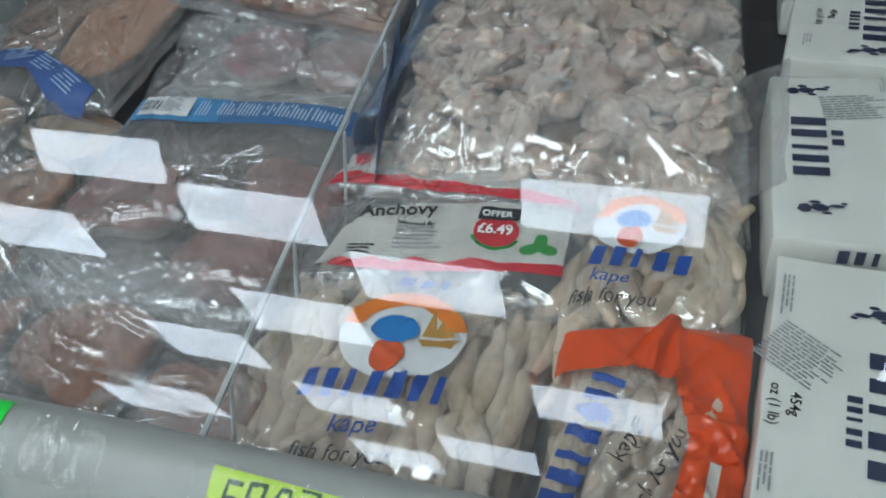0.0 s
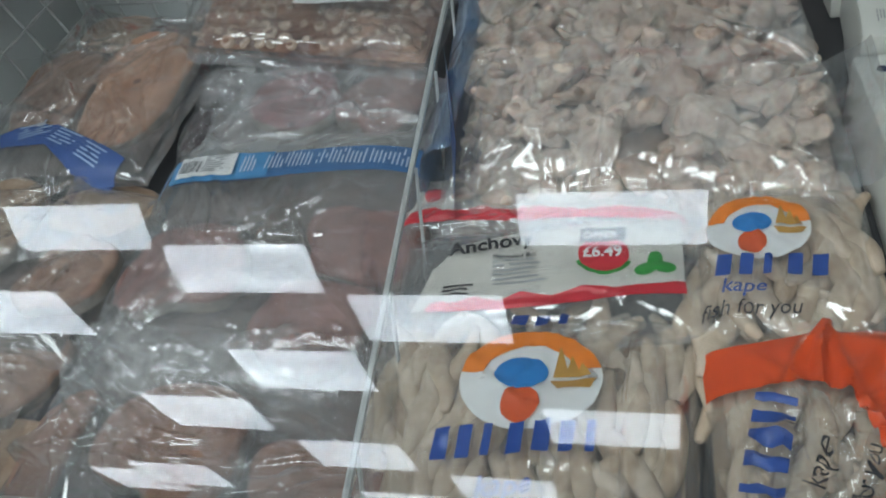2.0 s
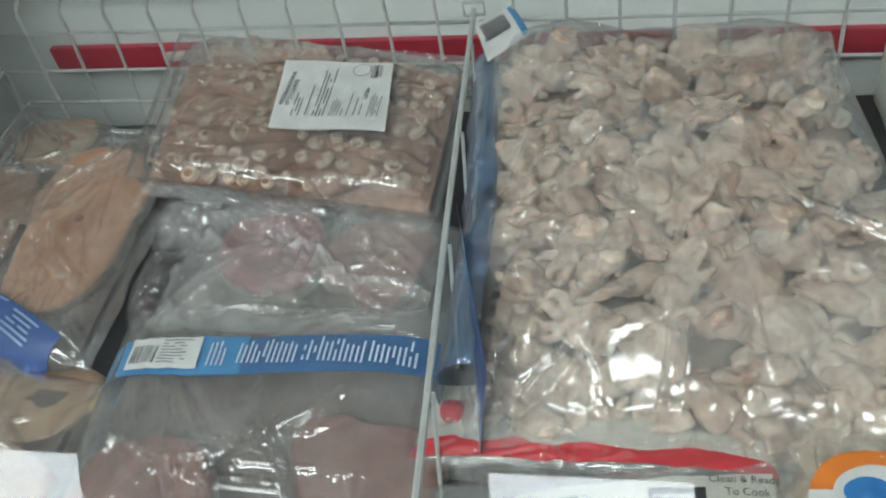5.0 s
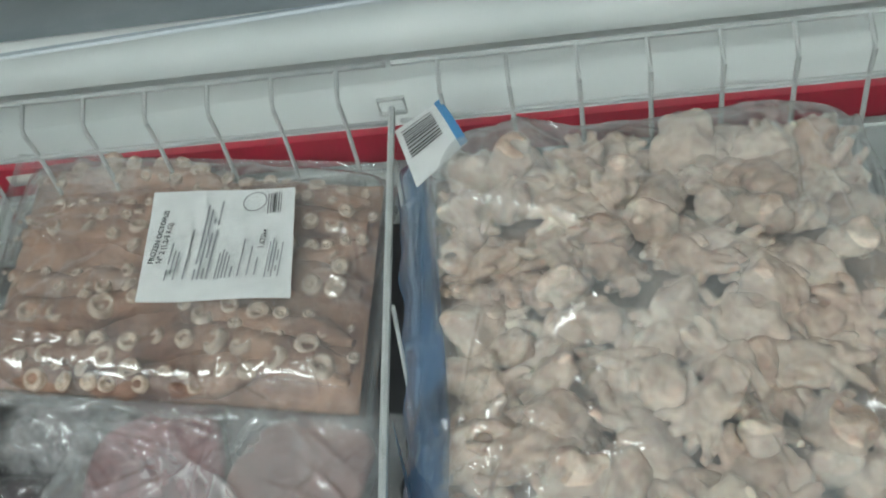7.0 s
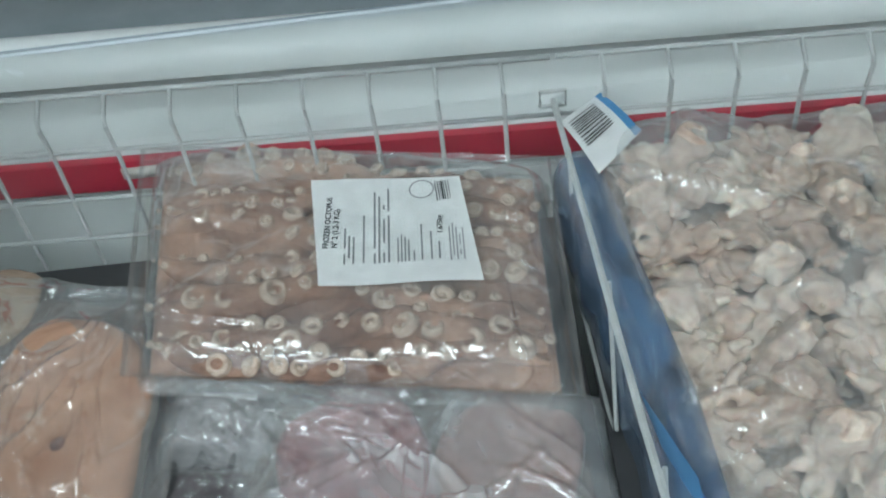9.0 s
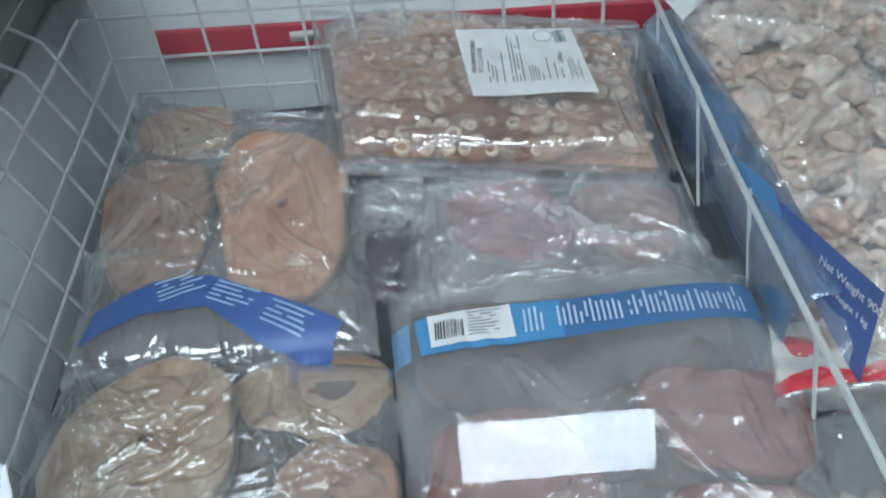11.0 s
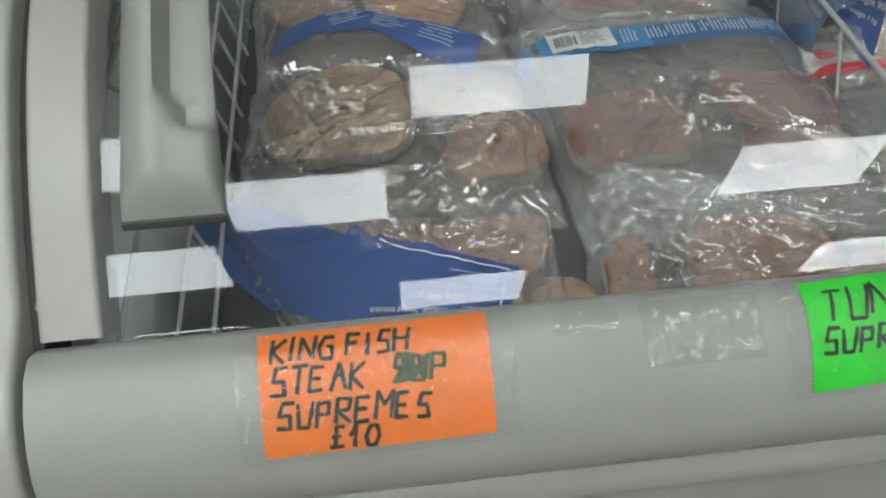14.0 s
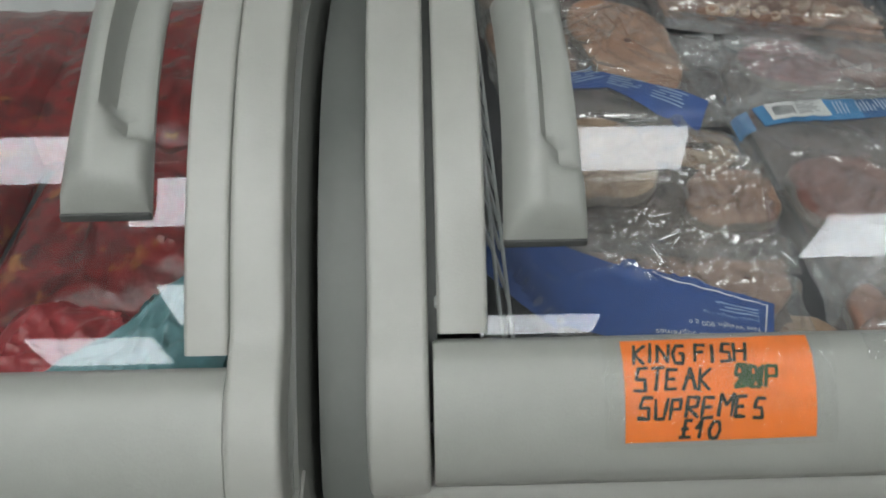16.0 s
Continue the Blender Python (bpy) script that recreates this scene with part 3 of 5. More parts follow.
# ---- packs ----
def ridges(x, y, seed, f=16.0):
    """Creases of slack film: thin sharp ridges that wander."""
    p = Vector((x * f, y * f, seed * 7.31))
    w = noise.noise(p * 0.6) * 0.8
    a = 1 - abs(noise.noise(p + Vector((w, -w, 0))))
    c = 1 - abs(noise.noise(p * 2.3 + Vector((3.1, w, 5.0))))
    return 0.7 * a ** 10 + 0.10 * c ** 9


class Pack:
    """A pillow of film between four corners (far left, far right, near right, near left), each (x, y, z of its underside)."""

    def __init__(self, corners, thick, seed, crease=0.0035, f=16.0, power=5.0):
        self.c = [Vector(p) for p in corners]
        self.t, self.seed, self.crease, self.f, self.p = thick, seed, crease, f, power
        self.sink = 0.0022
        self.calm = ()
        self.fold_gain = 1.0
        # long pulled folds that run in from the seams and fan out from a few gathered points
        rnd = random.Random(seed * 13 + 1)
        self.folds = []
        for g in range(9):
            gu, gv = rnd.choice(((rnd.random(), 0.03), (rnd.random(), 0.97), (0.04, rnd.random()), (0.96, rnd.random()), (rnd.uniform(0.3, 0.7), rnd.uniform(0.3, 0.7))))
            for k in range(6):
                a = self.base(gu, gv)
                b = self.base(rnd.uniform(0.05, 0.95), rnd.uniform(0.05, 0.95))
                d = Vector((b.x - a.x, b.y - a.y))
                if d.length > 0.02:
                    ln = min(d.length, rnd.uniform(0.06, 0.20))
                    self.folds.append((a.x, a.y, d.x / d.length, d.y / d.length, ln, rnd.uniform(0.0016, 0.0036), rnd.uniform(0.3, 1.0) * crease * 0.8))

    def base(self, u, v):
        a, b, c, d = self.c
        return (a * (1 - u) + b * u) * (1 - v) + (d * (1 - u) + c * u) * v

    def uv(self, x, y):
        u = v = 0.5
        for _ in range(6):
            p = self.base(u, v)
            du = (self.base(u + 0.01, v) - p) * 100
            dv = (self.base(u, v + 0.01) - p) * 100
            det = du.x * dv.y - du.y * dv.x
            ex, ey = x - p.x, y - p.y
            u += (ex * dv.y - ey * dv.x) / det
            v += (du.x * ey - du.y * ex) / det
        return u, v

    def lump(self, u, v):
        a, b = abs(2 * u - 1), abs(2 * v - 1)
        return max(0.0, (1 - min(1, a) ** self.p)) ** 0.5 * max(0.0, (1 - min(1, b) ** self.p)) ** 0.5

    def top(self, x, y):
        u, v = self.uv(x, y)
        p = self.base(min(1, max(0, u)), min(1, max(0, v)))
        wob = 0.25 * noise.noise(Vector((x * 9, y * 9, self.seed)))
        return p.z + self.t * self.lump(u, v) * (1 + wob) + self.slack(x, y) * (self.crease * 0.7 * ridges(x, y, self.seed, self.f) + self.pulled(x, y)) + 0.0012

    def slack(self, x, y):
        """How freely the film folds: less where print stiffens it."""
        k = 1.0
        for x0, x1, y0, y1 in self.calm:
            out = max(x0 - x, x - x1, y0 - y, y - y1, 0.0)
            k = min(k, 0.12 + out / 0.02)
        return k * self.fold_gain

    def pulled(self, x, y):
        h = 0.0
        for ax, ay, dx, dy, ln, w, a in self.folds:
            along = (x - ax) * dx + (y - ay) * dy
            if -0.005 < along < ln:
                across = -(x - ax) * dy + (y - ay) * dx + 0.003 * math.sin(along * 55)
                if abs(across) < 3 * w:
                    h += a * math.exp(-(across / w) ** 2) * min(1, (ln - along) / (0.4 * ln))
        return min(h, 1.4 * self.crease)

    def film(self, parent, material, label="", n=144):
        m = n
        rows = []
        for j in range(m + 1):
            r = []
            for i in range(n + 1):
                u, v = i / n, j / m
                p = self.base(u, v)
                ex = 0.006 * noise.noise(Vector((u * 5, v * 5, self.seed + 3))) if 0 < i < n and 0 < j < m else 0.007 * noise.noise(Vector((u * 7, v * 7, self.seed + 9)))
                x, y = p.x + ex, p.y + ex * 0.8
                r.append((x, y, self.top(x, y)))
            rows.append(r)
        top = loft(rows)
        # underside, joined along the seams
        under = []
        for j in range(0, m + 1, 8):
            under.append([(rows[j][i][0], rows[j][i][1], self.base(i / n, j / m).z) for i in range(0, n + 1, 8)])
        bmesh.ops.reverse_faces(top, faces=top.faces)
        vs = [[top.verts.new(p) for p in r] for r in under]
        for a, b in zip(vs, vs[1:]):
            for i in range(len(a) - 1):
                top.faces.new((a[i], a[i + 1], b[i + 1], b[i]))
        top.normal_update()
        ob = part("film", top, material, parent, label)
        ob.visible_shadow = material not in (FILM, FILM_SOFT, FILM_FROST, FILM_BAG, MILKY_GLARE)
        return ob


def drop(pack, bm, lift):
    for v in bm.verts:
        v.co.z += pack.top(v.co.x, v.co.y) + lift - pack.sink
    return bm


def patch(pack, quad, lift=0.0012, n=24, m=12):
    """A printed four-sided patch that lies on the pack."""
    a, b, c, d = [Vector((*p, 0)) for p in quad]
    rows = [[(a * (1 - i / n) + b * i / n) * (1 - j / m) + (d * (1 - i / n) + c * i / n) * j / m for i in range(n + 1)] for j in range(m + 1)]
    return drop(pack, loft(rows[::-1]), lift)


def band(pack, upper, lower, lift=0.0012, sub=20, m=14):
    """A printed strip between two lines of points."""
    def fine(line):
        out = []
        for p, q in zip(line, line[1:]):
            out += [tuple(Vector(p).lerp(Vector(q), k / sub)) for k in range(sub)]
        return out + [line[-1]]
    up, lo = fine([(*p, 0) for p in upper]), fine([(*p, 0) for p in lower])
    rows = [[Vector(l).lerp(Vector(u), j / m) for u, l in zip(up, lo)] for j in range(m + 1)]
    return drop(pack, loft(rows), lift)


def disc(pack, x, y, rx, ry, rot=0.0, lift=0.0012, a0=0.0, a1=360.0, inner=0.0, rings=4, n=36):
    rows = []
    for j in range(rings + 1):
        k = inner + (1 - inner) * j / rings
        k = max(k, 0.001)
        row = []
        for i in range(n + 1):
            a = radians(a0 + (a1 - a0) * i / n)
            px, py = rx * k * math.cos(a), ry * k * math.sin(a)
            ca, sa = math.cos(radians(rot)), math.sin(radians(rot))
            row.append((x + px * ca - py * sa, y + px * sa + py * ca, 0))
        rows.append(row)
    bm = loft(rows[::-1])
    return drop(pack, bm, lift)


def text_bm(body, size, x, y, rot=0.0, bold=0.0, shear=0.0, align="LEFT"):
    cu = bpy.data.curves.new("lettering", "FONT")
    cu.body, cu.size, cu.offset, cu.shear, cu.align_x = body, size, bold, shear, align
    cu.resolution_u = 3
    ob = bpy.data.objects.new("lettering", cu)
    scene.collection.objects.link(ob)
    bpy.context.view_layer.update()
    me = bpy.data.meshes.new_from_object(ob.evaluated_get(bpy.context.evaluated_depsgraph_get()))
    bm = bmesh.new()
    bm.from_mesh(me)
    bpy.data.objects.remove(ob)
    bpy.data.curves.remove(cu)
    bpy.data.meshes.remove(me)
    bmesh.ops.triangulate(bm, faces=bm.faces)
    bmesh.ops.transform(bm, matrix=pose(x, y, 0, 0, 0, rot), verts=bm.verts)
    return bm


def lettering(pack, parent, body, size, x, y, rot=0.0, ink=None, lift=0.002, bold=0.0, shear=0.0, align="LEFT"):
    bm = text_bm(body, size, x, y, rot, bold, shear, align)
    return part("lettering", drop(pack, bm, lift), ink or BLACKINK, parent, smooth=False)


def bars(pack, parent, x, y, w, h, rows, rot=0.0, ink=None, lift=0.002, seed=1, ragged=0.35, name="small_print"):
    """Lines of unreadable small print as plain bars, in one piece of print."""
    rnd = random.Random(seed)
    bm = bmesh.new()
    step = h / rows
    for k in range(rows):
        ww = w * (1 - ragged * rnd.random())
        n = max(2, int(ww / 0.004))
        m4 = pose(x, y, 0, 0, 0, rot)
        a = [bm.verts.new(m4 @ Vector((ww * i / n, -k * step, 0))) for i in range(n + 1)]
        b = [bm.verts.new(m4 @ Vector((ww * i / n, -k * step - step * 0.42, 0))) for i in range(n + 1)]
        for i in range(n):
            if rnd.random() < 0.94:
                bm.faces.new((b[i], b[i + 1], a[i + 1], a[i]))
    return part(name, drop(pack, bm, lift), ink or GREYINK, parent, smooth=False)


def barcode(pack, parent, x, y, w, h, rot=0.0, lift=0.003, seed=3):
    rnd = random.Random(seed)
    bm = bmesh.new()
    k = 0.0
    m4 = pose(x, y, 0, 0, 0, rot)
    while k < w:
        t = rnd.choice((0.0004, 0.0006, 0.001))
        bm.faces.new([bm.verts.new(m4 @ Vector(p)) for p in ((k, 0, 0), (k + t, 0, 0), (k + t, h, 0), (k, h, 0))])
        k += t + rnd.choice((0.0005, 0.0008, 0.0011))
    return part("barcode", drop(pack, bm, lift), BLACKINK, parent, smooth=False)


def steak(parent, pack, x, y, rx, ry, rot, thick, flesh, seed, skin=True, bone=True, notch=0.10, gap=0.004, label="", square=2.0):
    """A cut of fish: an uneven round slab with a rounded edge, a skin round it and a dark bone."""
    rnd = random.Random(seed)
    ph = rnd.random() * 6
    tops = [pack.top(x + rx * a, y + ry * b) for a, b in ((0, 0), (0.9, 0), (-0.9, 0), (0, 0.9), (0, -0.9), (0.7, 0.7), (-0.7, -0.7), (0.7, -0.7), (-0.7, 0.7))]
    zt = 0.65 * min(tops) + 0.35 * sum(tops) / 9 - gap * 0.4
    rows = []
    n = 40
    tilt = (rnd.uniform(-0.05, 0.05), rnd.uniform(-0.05, 0.05))
    prof = [(0.92, -1.0), (0.99, -0.82), (1.02, -0.55), (1.02, -0.30), (0.995, -0.14), (0.95, -0.05), (0.88, 0.0), (0.65, 0.02), (0.4, 0.0), (0.2, -0.02), (0.01, -0.03)]
    for k, h in prof:
        row = []
        for i in range(n):
            a = 2 * math.pi * i / n
            wob = 1 + 0.08 * math.sin(2 * a + ph) + 0.07 * math.sin(3 * a + ph * 2) + 0.10 * noise.noise(Vector((math.cos(a) * 2, math.sin(a) * 2, seed)))
            cut = 1 - notch * math.exp(-((abs(a - 4.6)) ** 2) / 0.05)
            if flesh in (KING, KING_DARK):
                wob *= 1 - 0.09 * math.exp(-math.sin(a) ** 2 / 0.04)
            wob *= (abs(math.cos(a)) ** square + abs(math.sin(a)) ** square) ** (-1 / square)
            px, py = rx * k * wob * cut * math.cos(a), ry * k * wob * cut * math.sin(a)
            ca, sa = math.cos(radians(rot)), math.sin(radians(rot))
            X, Y = px * ca - py * sa, px * sa + py * ca
            Z = zt + thick * h + tilt[0] * X + tilt[1] * Y + 0.0022 * noise.noise(Vector((X * 45, Y * 45, seed)))
            row.append((x + X, y + Y, Z))
        rows.append(row)
    bm = loft(rows, True)
    bm.verts.ensure_lookup_table()
    bm.faces.new([bm.verts[i] for i in range(n)][::-1])
    bmesh.ops.recalc_face_normals(bm, faces=bm.faces)
    ob = part("fish_steak", bm, flesh, parent, label)
    if skin:
        rr = [Vector(p) for p in rows[2]]
        ring = [[(p.x + (p.x - x) * s, p.y + (p.y - y) * s, p.z + dz) for p in rr] for s, dz in ((0.0, -0.45 * thick), (0.010, -0.2 * thick), (0.010, 0.10 * thick), (0.002, 0.22 * thick))]
        sk = loft(ring, True)
        bmesh.ops.recalc_face_normals(sk, faces=sk.faces)
        part("skin", sk, SKIN, ob, "thin dark fish skin")
    if bone and flesh not in (TUNA, TUNA_RED, TUNA_BROWN):
        bb = bmesh.new()
        bmesh.ops.create_icosphere(bb, subdivisions=2, radius=1, matrix=Matrix.Translation((x + rx * 0.05, y - ry * 0.02, zt + 0.0004)) @ Matrix.Diagonal((rx * 0.085, ry * 0.05, 0.0012, 1)))
        part("bone", bb, BONE, ob, "small dark bone centre")
    return ob


def fish_pack(label, corners, thick, seed, film, steaks, group="", crease=0.0035, category="fish pack", name="fish_pack", f=16.0, calm=()):
    p = Pack(corners, thick, seed, crease, f)
    p.calm = calm
    m = sum((Vector(c) for c in corners), Vector()) / 4
    t = thing(name, label, category, m, group)
    for i, s in enumerate(steaks):
        steak(t, p, *s, seed=seed * 10 + i, square=3.4 if s[6] in (TUNA, TUNA_BROWN) else 2.3)
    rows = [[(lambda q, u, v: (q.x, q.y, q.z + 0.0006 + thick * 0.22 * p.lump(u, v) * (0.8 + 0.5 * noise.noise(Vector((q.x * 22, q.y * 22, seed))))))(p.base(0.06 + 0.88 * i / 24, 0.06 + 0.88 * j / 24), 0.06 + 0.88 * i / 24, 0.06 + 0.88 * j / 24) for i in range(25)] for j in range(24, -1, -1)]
    # sheet coloured dark for the shade between and below the steaks
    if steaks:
        part("shaded_steaks", loft(rows), UNDER_SHADE, t, "lower steaks, dark colour carrying the shade beneath")
    p.film(t, film)
    return t, p


# rear left: kingfish steaks
kA, pA = fish_pack("vacuum bag of orange-brown kingfish steaks with a blue printed band", [(-0.582, 1.140, 0.850), (-0.372, 1.075, 0.854), (-0.345, 0.800, 0.868), (-0.562, 0.800, 0.862)], 0.026, 1, FILM,
    [(-0.423, 0.950, 0.053, 0.098, 2, 0.015, KING), (-0.523, 0.950, 0.043, 0.080, 4, 0.015, KING_DARK), (-0.525, 1.085, 0.043, 0.038, 0, 0.014, KING_PALE)], "kingfish packs", 0.0095, calm=((-0.545, -0.375, 0.80, 0.86),))
part("printed_band", band(pA, [(-0.540, 0.846), (-0.500, 0.866), (-0.462, 0.868), (-0.418, 0.846), (-0.368, 0.818)], [(-0.548, 0.820), (-0.505, 0.838), (-0.462, 0.840), (-0.420, 0.806), (-0.380, 0.793)], 0.0035), BLUE, kA, "royal blue printed band")
for i, (x, y, r) in enumerate(((-0.500, 0.862, 20), (-0.455, 0.862, -25), (-0.415, 0.840, -30))):
    bars(pA, kA, x, y, 0.034, 0.020, 5, r, PALEBLUE, 0.005, 30 + i)

# middle left: kingfish steaks
kF, pF = fish_pack("bag of pale frozen kingfish steaks lying in the basket", [(-0.565, 0.818, 0.848), (-0.338, 0.800, 0.852), (-0.335, 0.618, 0.846), (-0.574, 0.640, 0.846)], 0.030, 2, FILM_SOFT,
    [(-0.492, 0.748, 0.062, 0.054, 10, 0.015, KING_PALE), (-0.375, 0.700, 0.038, 0.042, -8, 0.015, KING_DARK), (-0.393, 0.785, 0.052, 0.034, -12, 0.015, KING_PALE)], "kingfish packs", 0.009)

# front left: kingfish steaks with the blue panel
kE, pE = fish_pack("bag of kingfish steaks with a blue printed end panel", [(-0.600, 0.690, 0.840), (-0.348, 0.640, 0.840), (-0.345, 0.492, 0.838), (-0.510, 0.495, 0.838)], 0.028, 3, FILM,
    [(-0.470, 0.628, 0.060, 0.042, 12, 0.015, KING_DARK), (-0.386, 0.612, 0.040, 0.040, 0, 0.015, KING_DARK), (-0.362, 0.545, 0.032, 0.036, 0, 0.015, KING_PALE)], "kingfish packs", 0.0075, calm=((-0.61, -0.385, 0.50, 0.585),))
part("printed_panel", band(pE, [(-0.600, 0.680), (-0.540, 0.640), (-0.487, 0.604), (-0.433, 0.588), (-0.379, 0.569)], [(-0.608, 0.650), (-0.572, 0.600), (-0.530, 0.552), (-0.490, 0.520), (-0.398, 0.511)], 0.003), BLUE, kE, "royal blue printed panel")
for q in (([(-0.470, 0.592), (-0.386, 0.564)], [(-0.470, 0.5908), (-0.386, 0.5628)]), ([(-0.3865, 0.5635), (-0.403, 0.5175)], [(-0.3877, 0.5635), (-0.4042, 0.5175)]), ([(-0.490, 0.5262), (-0.403, 0.5187)], [(-0.490, 0.525), (-0.403, 0.5175)])):
    part("border_line", band(pE, *q, 0.0062), WHITEINK, kE)
lettering(pE, kE, "Kingfish Steak Supremes", 0.0076, -0.405, 0.5300, 176, WHITEINK, 0.0075)
lettering(pE, kE, "Net Weight 900 g e", 0.0066, -0.400, 0.5405, 176, WHITEINK, 0.0075)
lettering(pE, kE, "Frozen Weight 1 kg", 0.0052, -0.398, 0.549, 172, PALEBLUE, 0.0070)
bars(pE, kE, -0.396, 0.553, 0.034, 0.010, 3, 168, PALEBLUE, 0.0045, 41)
bars(pE, kE, -0.405, 0.533, 0.022, 0.003, 1, 176, PALEBLUE, 0.0045, 42)

# rear: red tuna
tB, pB = fish_pack("clear vacuum bag holding dark red and pale tuna steaks", [(-0.322, 1.000, 0.838), (-0.100, 0.972, 0.838), (-0.104, 0.838, 0.848), (-0.332, 0.850, 0.848)], 0.026, 4, MILKY_GLARE,
    [(-0.247, 0.928, 0.042, 0.052, 14, 0.015, TUNA_RED), (-0.160, 0.920, 0.038, 0.044, -20, 0.015, TUNA)], "tuna packs", 0.0065, f=13.0)

# middle: tuna with the blue strip
tC, pC = fish_pack("large frosted bag of tuna steaks with a blue printed strip", [(-0.342, 0.864, 0.854), (-0.090, 0.868, 0.856), (-0.086, 0.590, 0.842), (-0.325, 0.590, 0.842)], 0.027, 5, FILM_FROST,
    [(-0.131, 0.737, 0.047, 0.038, -6, 0.017, TUNA), (-0.270, 0.706, 0.045, 0.047, 8, 0.017, TUNA), (-0.148, 0.652, 0.042, 0.038, -16, 0.017, TUNA)], "tuna packs", 0.0075, calm=((-0.345, -0.085, 0.785, 0.84),))
part("printed_strip", band(pC, [(-0.322, 0.8210), (-0.250, 0.8210), (-0.170, 0.8250), (-0.092, 0.8310)], [(-0.318, 0.7920), (-0.250, 0.7910), (-0.170, 0.7940), (-0.090, 0.8010)], 0.0025), STRIP_BLUE, tC, "blue printed strip")
part("printed_strip", band(pC, [(-0.322, 0.8215), (-0.262, 0.8215), (-0.225, 0.8220)], [(-0.318, 0.7915), (-0.262, 0.7905), (-0.225, 0.7915)], 0.0042), BLUE2, tC, "lighter blue end of the strip")
part("sticker", patch(pC, [(-0.313, 0.8200), (-0.258, 0.8200), (-0.256, 0.7940), (-0.311, 0.7940)], 0.0064), WHITEINK, tC, "white barcode sticker")
barcode(pC, tC, -0.308, 0.7980, 0.018, 0.014, 0, 0.0078, 5)
bars(pC, tC, -0.286, 0.8170, 0.024, 0.021, 8, 0, GREYINK, 0.0078, 51)
for i, (x, n) in enumerate(((-0.250, 4), (-0.228, 12), (-0.182, 12), (-0.137, 9))):
    bars(pC, tC, x, 0.7965 + i * 0.0018, 0.021, 0.0036 * n, n, 90, STRIP_TEXT, 0.0062, 60 + i, 0.45)
part("strip_end", band(pC, [(-0.339, 0.8240), (-0.326, 0.8240)], [(-0.337, 0.7920), (-0.325, 0.7920)], 0.0015), BLUE2, tC, "sky blue strip end")

# front: tuna
tD, pD = fish_pack("crumpled clear bag of brown-red tuna steaks against the front bar", [(-0.318, 0.665, 0.842), (-0.070, 0.640, 0.842), (-0.066, 0.484, 0.838), (-0.338, 0.484, 0.838)], 0.030, 6, FILM_BAG,
    [(-0.214, 0.553, 0.049, 0.045, -14, 0.017, TUNA_BROWN), (-0.112, 0.536, 0.042, 0.028, 4, 0.015, TUNA_BROWN), (-0.306, 0.545, 0.017, 0.042, 0, 0.015, TUNA_BROWN)], "tuna packs", 0.011, f=11.0)


